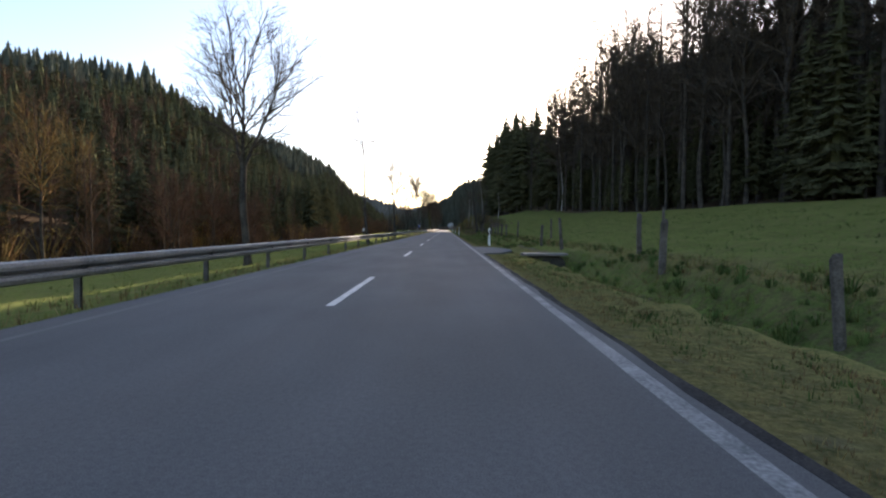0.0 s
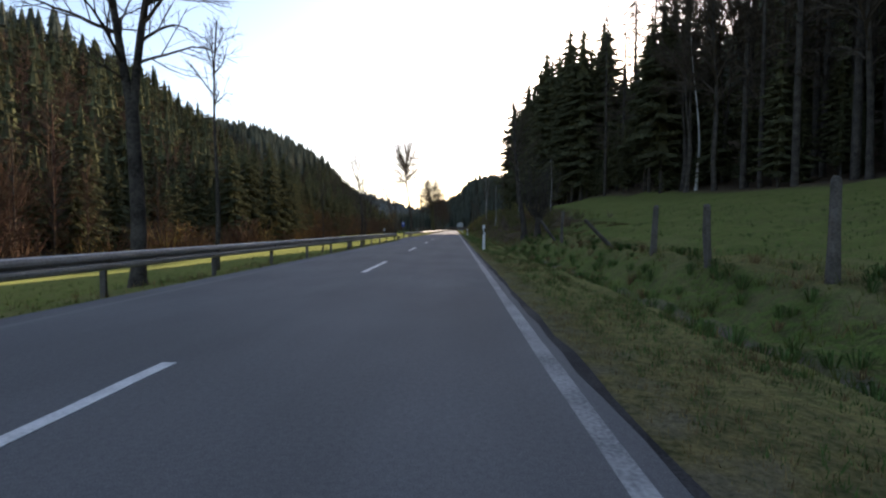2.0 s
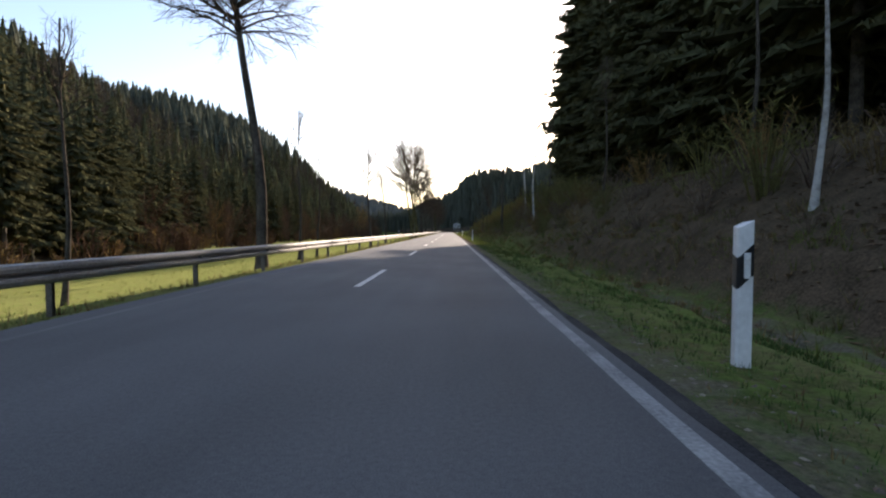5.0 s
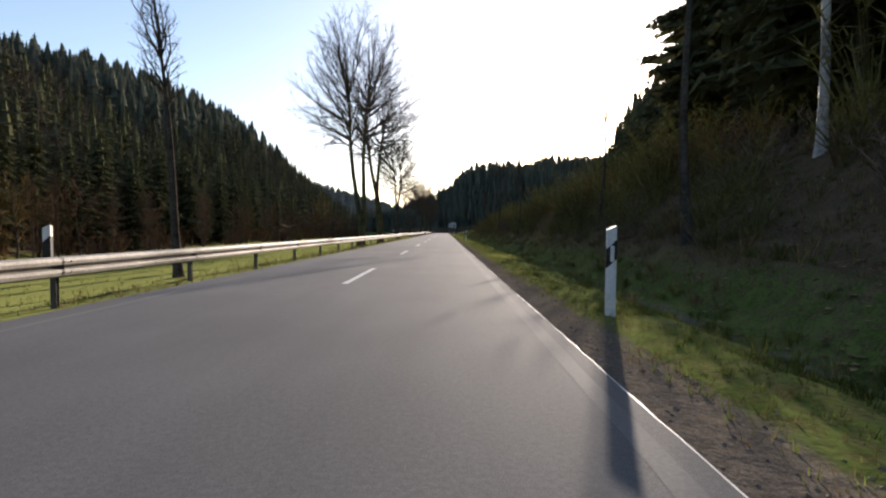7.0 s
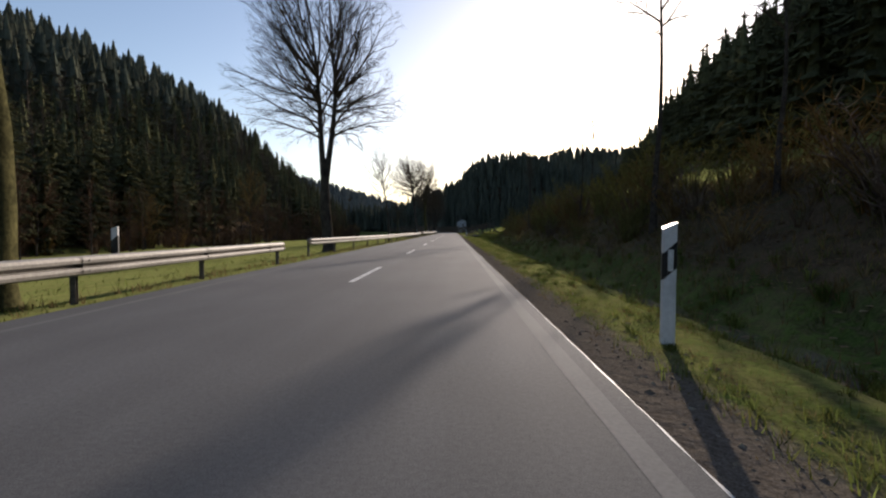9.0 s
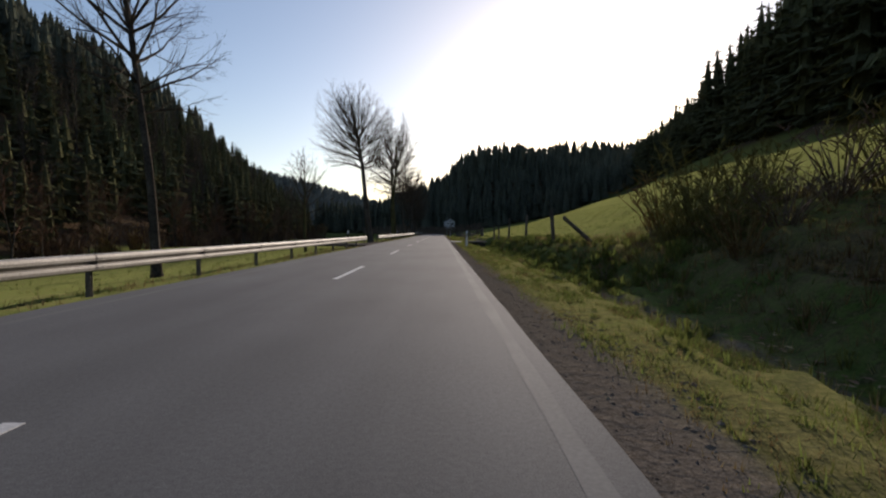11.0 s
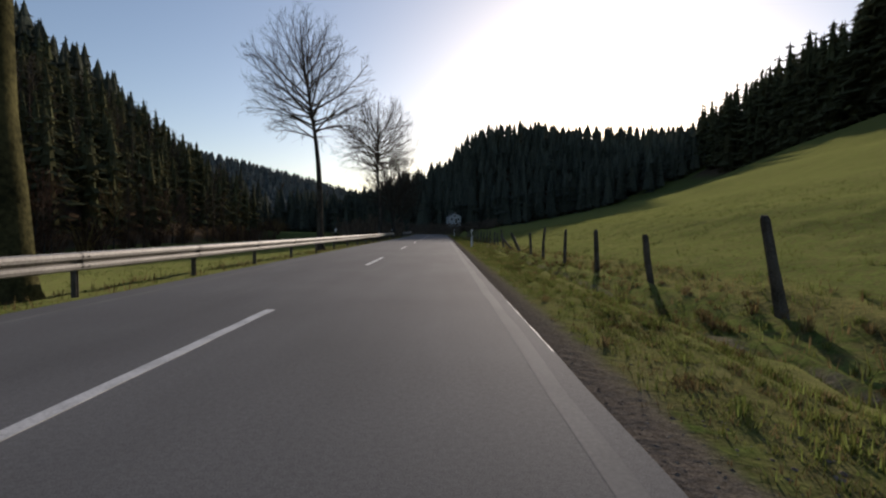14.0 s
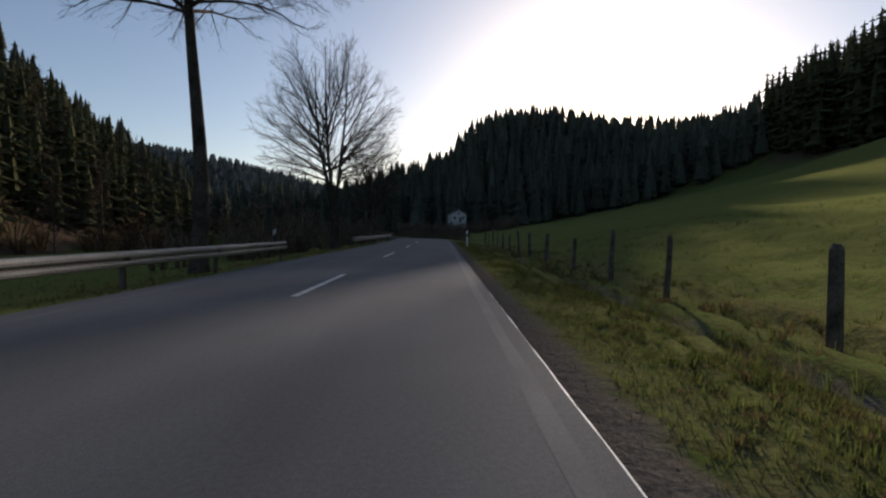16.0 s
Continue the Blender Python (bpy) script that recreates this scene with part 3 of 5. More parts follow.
        path = st * (1 - t) ** 2 + 2 * mid * t * (1 - t) + end * t ** 2 + np.cumsum(r.normal(0, 0.022, (9, 3)), 0) * t * min(length, 4)
        r0 = min(rs * 0.62, 0.012 + 0.0105 * length)
        thin.append(tube(path, r0 * (1 - t[:, 0]) ** 0.9 + fine, 5 if r0 > 0.045 else 4))
        n2 = int(3 + length * 1.9)
        for q in range(n2):
            u = 0.16 + 0.84 * (q + r.rand()) / n2
            i = min(7, int(u * 8))
            p = path[i] + (path[i + 1] - path[i]) * (u * 8 - i)
            d = path[i + 1] - path[i]
            d /= np.linalg.norm(d) + 1e-9
            side = np.cross(d, r.normal(0, 1, 3))
            side /= np.linalg.norm(side) + 1e-9
            side = side * r.uniform(0.5, 0.9) + away * 0.12
            d = d * r.uniform(0.7, 1.0) + side
            d[2] += 0.10 if h > 0.15 else -0.05
            d /= np.linalg.norm(d)
            ln = inside(p, d, length * r.uniform(0.22, 0.46) * (1.15 - u) + r.uniform(0.45, 0.9))
            two.append((p, p + d * ln, r0 * 0.36 * (1.12 - u) + fine * 0.8))
    for p, q, w in two:
        ln = np.linalg.norm(q - p)
        bow = r.normal(0, 0.05, 3) * ln + [0, 0, -0.03 * ln]
        thin.append(tube([p, p * 0.66 + q * 0.34 + bow * 0.8, p * 0.33 + q * 0.67 + bow, q], [w, w * 0.8, w * 0.55, fine * 0.5], 3))
    a2, b2 = np.array([k[0] for k in two]), np.array([k[1] for k in two])
    # twigs on the branches, and finer ones on those
    l2 = np.linalg.norm(b2 - a2, axis=1)
    n3 = np.maximum(4, (l2 * 5.2)).astype(int)
    idx = np.repeat(np.arange(len(a2)), n3)
    u = r.uniform(0.12, 1.0, (len(idx), 1))
    p3 = a2[idx] * (1 - u) + b2[idx] * u
    d3 = (b2 - a2)[idx] / l2[idx][:, None]
    d3 = d3 * r.uniform(0.6, 1.1, u.shape) + r.normal(0, 0.36, d3.shape)
    d3 /= np.linalg.norm(d3, axis=1, keepdims=True)
    q3 = p3 + d3 * (l2[idx][:, None] * r.uniform(0.15, 0.34, u.shape) * (1.2 - u) + r.uniform(0.25, 0.5, u.shape))
    q3 = trimmed(p3, q3)
    thin.append(spikes(p3, q3, fine * 0.66, r))
    if twigs:
        idx = np.repeat(np.arange(len(p3)), twigs)
        u = r.uniform(0.3, 1.0, (len(idx), 1))
        p4 = p3[idx] * (1 - u) + q3[idx] * u
        d4 = d3[idx] + r.normal(0, 0.42, (len(idx), 3))
        d4 /= np.linalg.norm(d4, axis=1, keepdims=True)
        thin.append(spikes(p4, trimmed(p4, p4 + d4 * r.uniform(0.16, 0.45, (len(idx), 1))), fine * 0.52, r))
    return solid, gather(thin)


def tri_faces(f):
    """Quads to triangles, dropping the empty ones."""
    a, b = f[:, [0, 1, 2]], f[:, [0, 2, 3]]
    return np.concatenate([a, b[b[:, 1] != b[:, 2]]])


def tree_meshes(grown, bark_mat, twigs):
    """Meshes of a grown tree: trunk, stems, crown."""
    out = [(n, link(n, v, tri_faces(f), [bark_mat], shade=True)) for n, v, f in grown[0]]
    return out + [("crown", link("crown", grown[1][0], tri_faces(grown[1][1]), [twigs]))]


def bare_tree(label, at, grown, bark_mat=None, twigs=None, turn=0, scale=1.0, group=""):
    root = new("bare_tree")
    x, y = at
    root.matrix_world = pose(x, y, float(height(x, y)) - 0.12, 0, 0, turn) @ Matrix.Scale(scale, 4)
    for name, me in tree_meshes(grown, bark_mat or bark, twigs or twig_mat):
        new(name, me).parent = root
    return tagged(root, label, "tree", group)


def spruce_mesh(seed, tiers, arms, high, wide, fronds, bare=0.08):
    """A spruce: whorls of drooping, fringed boughs. Returns trunk and crown."""
    r = np.random.RandomState(seed)
    vs, fs, base = [], [], 0
    for t in range(tiers):
        h01 = bare + (0.97 - bare) * (t / (tiers - 1)) ** 0.92
        h = high * h01
        reach = wide * (1 - h01) ** 0.64 * min(1, 0.65 + 2.2 * (h01 - bare)) * r.uniform(0.85, 1.12) + 0.30
        for k in range(arms):
            a = 6.283 * (k + r.uniform(-0.35, 0.35)) / arms + t * 2.4
            ln = reach * r.uniform(0.65, 1.18)
            ca, sa = math.cos(a), math.sin(a)
            drop = ln * r.uniform(0.10, 0.40)
            hh = h + r.uniform(-0.55, 0.55)
            out = np.array([ca, sa, 0])
            side = np.array([-sa, ca, 0])
            root = np.array([0, 0, hh])
            tip = out * ln + [0, 0, hh - drop]
            w = max(ln * (r.uniform(0.42, 0.60) if fronds < 5 else r.uniform(0.32, 0.48)), 0.22)
            m1 = out * ln * 0.5 + [0, 0, hh - drop * 0.35]
            hang = np.array([0, 0, w * r.uniform(0.5, 0.9)])
            if fronds:
                w1 = w * 0.55
                vs += [root + [0, 0, 0.3], m1 + side * w1 - hang * 0.5, tip - hang * 0.2, m1 - side * w1 - hang * 0.5]
                fs += [(base, base + 1, base + 2), (base, base + 2, base + 3)]
                base += 4
            else:
                vs += [root + [0, 0, 0.3], m1 + side * w - hang, tip - hang * 0.3, m1 - side * w - hang, m1 + [0, 0, 0.12]]
                fs += [(base, base + 1, base + 4), (base + 1, base + 2, base + 4), (base + 2, base + 3, base + 4), (base + 3, base, base + 4)]
                base += 5
            for q in range(fronds):
                u = 0.25 + 0.75 * (q + r.uniform(0.2, 0.9)) / fronds
                c = root * (1 - u) + tip * u + [0, 0, 0.1]
                fl = w * (1.2 - 0.6 * u) * r.uniform(0.6, 1.1) * (0.72 if fronds > 8 else 1.0)
                fo = out * fl * r.uniform(0.2, 0.8) + side * (fl if q % 2 else -fl) * r.uniform(0.4, 1.1) - [0, 0, fl * r.uniform(0.3, 1.2)]
                wd = np.cross(fo, r.normal(0, 1, 3))
                wd *= fl * r.uniform(0.18, 0.30) / (np.linalg.norm(wd) + 1e-6)
                vs += [c + wd, c - wd, c + fo]
                fs += [(base, base + 1, base + 2)]
                base += 3
    for lo, hi, wd in ((bare + 0.02, 0.93, wide * (0.56 if fronds < 2 else 0.28 if fronds < 5 else 0.22)), (0.66, 1.03, wide * (0.30 if fronds < 2 else 0.20))):
        for k in range(6):
            a, b = k * 1.047 + lo * 9, (k + 1.0) * 1.047 + lo * 9
            s1, s2 = wd * r.uniform(0.8, 1.25), wd * r.uniform(0.8, 1.25)
            vs += [(s1 * math.cos(a), s1 * math.sin(a), high * lo + r.uniform(-0.4, 0.3)), (s2 * math.cos(b), s2 * math.sin(b), high * lo + r.uniform(-0.4, 0.3)), (0, 0, high * hi)]
            fs += [(base, base + 1, base + 2)]
            base += 3
    tv, tf = tube([(0, 0, -0.6), (0, 0, high * 0.5), (0.05, 0, high * 0.97)], [0.24, 0.15, 0.03], 6)
    return (tv, tri_faces(tf)), (np.array(vs), np.array(fs))


def stamp(meshes, places, sizes, seed):
    """Many copies of a few meshes, joined."""
    r = np.random.RandomState(seed)
    vs, fs, base = [], [], 0
    pick = r.randint(0, len(meshes), len(places))
    turn = r.uniform(0, 6.28, len(places))
    for m, (v, f) in enumerate(meshes):
        sel = np.where(pick == m)[0]
        if not len(sel):
            continue
        c, s = np.cos(turn[sel])[:, None], np.sin(turn[sel])[:, None]
        k = sizes[sel][:, None]
        kw = k * r.uniform(0.85, 1.2, k.shape)
        x = (v[None, :, 0] * c - v[None, :, 1] * s) * kw
        y = (v[None, :, 0] * s + v[None, :, 1] * c) * kw
        z = v[None, :, 2] * k
        out = np.stack([x, y, z], -1) + places[sel][:, None]
        vs.append(out.reshape(-1, 3))
        fs.append((f[None] + (np.arange(len(sel)) * len(v))[:, None, None] + base).reshape(-1, f.shape[1]))
        base += len(sel) * len(v)
    return np.concatenate(vs), np.concatenate(fs)


def scatter(x0, x1, y0, y1, gap, keep, seed):
    r = np.random.RandomState(seed)
    X, Y = np.meshgrid(np.arange(x0, x1, gap), np.arange(y0, y1, gap))
    X = (X + r.uniform(-0.45, 0.45, X.shape) * gap).ravel()
    Y = (Y + r.uniform(-0.45, 0.45, Y.shape) * gap).ravel()
    m = keep(X, Y)
    X, Y = X[m], Y[m]
    return np.stack([X, Y, height(X, Y) - 0.3], -1), r


def sketch_tree(seed, high, low, radius, limbs=26, twigs=5, width=0.05):
    """A leafless tree for stands: trunk, upswept limbs, a few twigs each."""
    r = np.random.RandomState(seed)
    a, b, w = [], [], []
    for k in range(limbs):
        h = (k + r.rand()) / limbs
        t = r.uniform(0, 6.28)
        o = np.array([math.cos(t), math.sin(t), 0]) * radius * outline("egg", h) * r.uniform(0.6, 1.05)
        p0 = np.array([0, 0, low + (high - low) * h * 0.75])
        p1 = o + [0, 0, low + (high - low) * (0.12 + 0.86 * h)]
        a.append(p0), b.append(p1), w.append(width)
        for q in range(twigs):
            u = r.uniform(0.3, 1.0)
            c = p0 * (1 - u) + p1 * u
            a.append(c), b.append(c + o / radius * 0.7 * r.rand() + r.normal(0, 0.55, 3) + [0, 0, 0.5]), w.append(width * 0.55)
    v, f = spikes(np.array(a), np.array(b), np.array(w)[:, None], r)
    tv, tf = tube([(0, 0, -0.6), (0.1, 0, high * 0.5), (0, 0.1, high * 0.97)], [0.2, 0.13, 0.03], 5)
    v, f = gather([(tv, tf), (v, f)])
    return v, tri_faces(f)


near_kinds = [spruce_mesh(s, 19, 8, 22, 3.5 + 0.4 * (s % 3), 15, 0.08 + 0.05 * (s % 4)) for s in (1, 2, 3, 4)]
mid_kinds = [spruce_mesh(s, 11, 6, 21, 3.9 + 0.4 * (s % 3), 3)[1] for s in (11, 12, 13, 14, 15)]
far_kinds = [spruce_mesh(s, 7, 5, 20, 4.4 + 0.4 * (s % 3), 1)[1] for s in (21, 22, 23, 24)]


def wood(name, label, places, sizes, kinds, seed, mat):
    v, f = stamp(kinds, places, sizes, seed)
    ob = new(name, link(name, v, f, [mat]))
    return tagged(ob, label, "forest", kind="stuff")


# single spruces along the forest edges
trunk_meshes = [link("trunk", *k[0], [bark], shade=True) for k in near_kinds]
crown_meshes = [link("crown", *k[1], [needle]) for k in near_kinds]


def spruce(x, y, size, turn, k, label, group):
    root = new("spruce")
    root.matrix_world = pose(x, y, float(height(x, y)) - 0.2, 0, 0, turn) @ Matrix.Scale(size, 4)
    for nm, me in (("trunk", trunk_meshes[k]), ("crown", crown_meshes[k])):
        ob = new(nm, me)
        ob.parent = root
    return tagged(root, label, "spruce", group)


rt = np.random.RandomState(77)


def larch_mesh(seed, high):
    """A leafless larch: straight trunk, sparse level boughs with short twigs."""
    r = np.random.RandomState(seed)
    vs, fs, base = [], [], 0
    for k in range(78):
        h01 = 0.25 + 0.74 * (k + r.rand()) / 78
        ln = (0.5 + 2.6 * (1 - h01) ** 0.8 * min(1, 3.5 * (h01 - 0.2))) * r.uniform(0.6, 1.2)
        a = r.uniform(0, 6.28)
        o = np.array([math.cos(a), math.sin(a), 0])
        p0 = np.array([0, 0, high * h01])
        p1 = p0 + o * ln + [0, 0, -0.12 * ln + 0.15]
        pieces = [(p0, p1, 0.055)]
        for q in range(7):
            t = r.uniform(0.25, 1)
            c = p0 * (1 - t) + p1 * t
            pieces.append((c, c + (o * 0.4 + r.normal(0, 0.5, 3)) * r.uniform(0.5, 1.3), 0.048))
        for a0, b0, w in pieces:
            d = b0 - a0
            u = np.cross(d, r.normal(0, 1, 3))
            u *= w / (np.linalg.norm(u) + 1e-6)
            kx = np.cross(d, u)
            kx *= w / (np.linalg.norm(kx) + 1e-6)
            vs += [a0 + u, a0 - u * 0.5 + kx * 0.87, a0 - u * 0.5 - kx * 0.87, b0]
            fs += [(base, base + 1, base + 3), (base + 1, base + 2, base + 3), (base + 2, base, base + 3)]
            base += 4
    tv, tf = tube([(0, 0, -0.6), (0.05, 0, high * 0.4), (0, 0.08, high * 0.8), (0.05, 0, high)], [0.24, 0.18, 0.09, 0.02], 7)
    return link("trunk", tv, tri_faces(tf), [bark], shade=True), link("crown", np.array(vs), np.array(fs), [twig_mat])


larch_kinds = [larch_mesh(s, 26 + s) for s in (1, 2, 3)]


def larch(x, y, size, turn, k):
    root = new("larch")
    root.matrix_world = pose(x, y, float(height(x, y)) - 0.2, 0, 0, turn) @ Matrix.Scale(size, 4)
    for nm, me in zip(("trunk", "crown"), larch_kinds[k]):
        ob = new(nm, me)
        ob.parent = root
    return tagged(root, "tall leafless larch at the edge of the wood", "larch", "larches along the meadow wood")


beech_grown = [grow(601, 28, 7, 4.4, 1, 0, (0.6, 0), 26, "egg", girth=0.24, fine=0.026, twigs=0), grow(602, 30, 9, 4.0, 2, 2.2, (-0.4, 0.3), 26, "egg", girth=0.26, fork=6, fine=0.026, twigs=0), grow(603, 25, 6, 3.6, 1, 0, (-0.8, 0.5), 22, "round", girth=0.2, fine=0.026, twigs=0)]
beech_meshes = [tree_meshes(g, bark, twig_mat) for g in beech_grown]


def edge_beech(x, y, size, turn, k):
    root = new("bare_tree")
    root.matrix_world = pose(x, y, float(height(x, y)) - 0.2, 0, 0, turn) @ Matrix.Scale(size, 4)
    for nm, me in beech_meshes[k]:
        new(nm, me).parent = root
    return tagged(root, "tall dark leafless tree at the edge of the shaded wood", "tree", "leafless trees along the meadow wood")


for y in np.arange(4, 205, 2.8):
    for row in (0.6, 4.6, 9.0) if 24 < y < 104 else (0.6, 4.6):
        yy = y + rt.uniform(-1, 1)
        x = float(edge_right(yy)) + row + rt.uniform(-0.8, 0.8)
        if yy < 108 or 117 < yy < 134:
            kind = rt.rand()
            if yy > 117:
                if kind > 0.4:
                    continue
                kind *= 1.6
            if kind < 0.45:
                larch(x, yy, rt.uniform(0.9, 1.2), rt.uniform(0, 360), rt.randint(3))
            elif kind < 0.85:
                edge_beech(x, yy, rt.uniform(0.85, 1.15), rt.uniform(0, 360), rt.randint(3))
            else:
                spruce(x, yy, rt.uniform(0.5, 0.85), rt.uniform(0, 360), rt.randint(4), "dark green spruce at the edge of the shaded wood", "spruces along the meadow wood")
            continue
        if yy < 128 and rt.rand() < 0.3:
            larch(x, yy, rt.uniform(0.95, 1.15), rt.uniform(0, 360), rt.randint(3))
            continue
        spruce(x, yy, rt.uniform(0.85, 1.1) if yy < 128 else rt.uniform(1.06, 1.46), rt.uniform(0, 360), rt.randint(4), "dark green spruce at the edge of the shaded wood", "spruces along the meadow wood")
for x, y, size, k in ((25.0, 222.0, 1.34, 1), (24.6, 215.0, 1.36, 2)):
    spruce(x, y, size, x * 40 % 360, k, "dark green spruce at the edge of the shaded wood", "spruces along the meadow wood")
for y in np.arange(6, 150, 1.0):
    yy = y + rt.uniform(-1, 1)
    spruce(float(edge_right(yy)) + rt.uniform(0.2, 7.0), yy, rt.uniform(0.18, 0.48), rt.uniform(0, 360), rt.randint(4), "small dark spruce under the tall trees at the wood's edge", "young spruces under the wood's edge")
for y in np.arange(62, 330, 3.4):
    yy = y + rt.uniform(-1, 1)
    spruce(float(edge_left(yy)) - 1.0 + rt.uniform(-2.0, 1.5), yy, rt.uniform(0.5, 0.78) if yy < 140 else rt.uniform(0.7, 1.05), rt.uniform(0, 360), rt.randint(4), "green spruce at the foot of the wooded slope", "spruces along the stream meadow")

left_keep = lambda X, Y: (X < edge_left(Y) - 2.5) & (X > np.where(Y < 380, -200, -240)) & (Y < 650)
near_slope = lambda X, Y: ((X > -125) & (Y < 330)) | ((X > -100) & (Y < 520) & (Y >= 330))
slope_kinds = [spruce_mesh(s, 8, 5, 19, 4.3 + 0.5 * (s % 3), 2)[1] for s in (16, 17, 18, 19)]
# slope trees at y below 0 are unseen, added to block sky light
pl, r_ = scatter(-126, -45, -60, 525, 4.7, lambda X, Y: left_keep(X, Y) & near_slope(X, Y), 31)
brown = r_.rand(len(pl)) < 0.20 + 0.25 * (wob(pl[:, 0], pl[:, 1], 0.05, 91) > 0.1) + 0.08 * smooth(220, 280, pl[:, 1])
wood("hillside_wood", "dense dark green spruce forest on a steep slope", pl[~brown], r_.uniform(0.66, 1.0, (~brown).sum()) * (1 - 0.28 * smooth(145, 105, pl[~brown][:, 1])), slope_kinds, 32, needle)
russet_kinds = [sketch_tree(sd, 15 + sd % 3, 3, 3.2, 30, 7, 0.075) for sd in (621, 622, 623)]
dim = brown & (pl[:, 1] > 215)
brown &= ~dim
dark_kinds = [sketch_tree(sd, 16 + sd % 3, 4, 3.2, 28, 5, 0.07) for sd in (625, 626, 627)]
wood("hillside_wood", "dark brown leafless trees scattered through the slope", pl[dim], r_.uniform(0.8, 1.1, dim.sum()), dark_kinds, 36, twig_mat)
wood("hillside_wood", "russet leafless trees scattered through the slope", pl[brown], r_.uniform(0.75, 1.08, brown.sum()), russet_kinds, 34, twig_russet)
# here too the trees behind the start are unseen sky blockers
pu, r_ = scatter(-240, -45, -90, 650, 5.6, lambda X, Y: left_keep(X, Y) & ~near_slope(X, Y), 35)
wood("hillside_wood", "spruce forest covering the upper slope", pu, r_.uniform(0.85, 1.08, len(pu)), far_kinds, 33, needle_haze)
right_keep = lambda X, Y: (X > edge_right(Y) + np.where((Y > 5) & (Y < 206), 8.0, 1.0)) & (X < edge_right(Y) + np.where(Y < 250, 70, 90))
# the wood runs on unseen below y = 0, added to darken its edge
pr, r_ = scatter(18, 230, -110, 560, 5.0, right_keep, 41)
leafless = (pr[:, 1] < 108) & (r_.rand(len(pr)) < 0.5) & (pr[:, 0] < edge_right(pr[:, 1]) + 45)
pb = pr[leafless]
pr = pr[~leafless & ((pr[:, 1] > 108) | (pr[:, 0] < edge_right(pr[:, 1]) + 45))]
coarse = [sketch_tree(sd, hi, lo_, rd) for sd, hi, lo_, rd in ((611, 25, 8, 3.6), (612, 28, 10, 3.2), (613, 23, 7, 3.4))]
wood("leafless_wood", "dense dark leafless trees behind the meadow", pb, r_.uniform(0.9, 1.25, len(pb)), coarse, 44, bark)
pr = pr[~((pr[:, 1] > 116) & (pr[:, 1] < 112 + (pr[:, 0] - 22) * 2.6) & (pr[:, 1] < 190) & (pr[:, 1] > 96 + (pr[:, 0] - 22) * 1.6))]
nearer = pr[:, 0] < edge_right(pr[:, 1]) + 30
wood("meadow_wood", "dense shaded spruce forest above the meadow", pr[nearer], np.where(pr[nearer][:, 1] < 150, r_.uniform(0.75, 1.0, nearer.sum()) - 0.30 * smooth(120, 105, pr[nearer][:, 1]), np.where(pr[nearer][:, 1] < 235, r_.uniform(0.85, 1.15, nearer.sum()), r_.uniform(1.05, 1.45, nearer.sum()) + 0.28 * smooth(310, 350, pr[nearer][:, 1]) * smooth(540, 480, pr[nearer][:, 1]))), mid_kinds, 42, needle)
wood("meadow_wood", "spruce forest on the upper slope", pr[~nearer], r_.uniform(1.0, 1.3, (~nearer).sum()), far_kinds, 43, needle_haze)
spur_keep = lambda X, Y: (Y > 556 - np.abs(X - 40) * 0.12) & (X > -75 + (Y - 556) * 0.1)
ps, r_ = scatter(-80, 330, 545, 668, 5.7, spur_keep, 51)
wood("spur_wood", "dark spruce forest on the hill that closes the valley", ps, r_.uniform(0.75, 1.05, len(ps)), far_kinds, 52, needle_haze)
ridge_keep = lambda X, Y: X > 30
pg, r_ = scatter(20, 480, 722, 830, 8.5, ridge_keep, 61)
wood("ridge_wood", "forest on the distant ridge", pg, r_.uniform(0.9, 1.2, len(pg)), far_kinds, 62, needle_haze)
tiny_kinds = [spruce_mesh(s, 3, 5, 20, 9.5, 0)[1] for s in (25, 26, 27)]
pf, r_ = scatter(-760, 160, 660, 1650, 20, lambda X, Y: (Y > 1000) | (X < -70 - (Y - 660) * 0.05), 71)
wood("far_wood", "far hill forest with haze put in its colour", pf, r_.uniform(0.9, 1.3, len(pf)), tiny_kinds, 72, hill_haze)

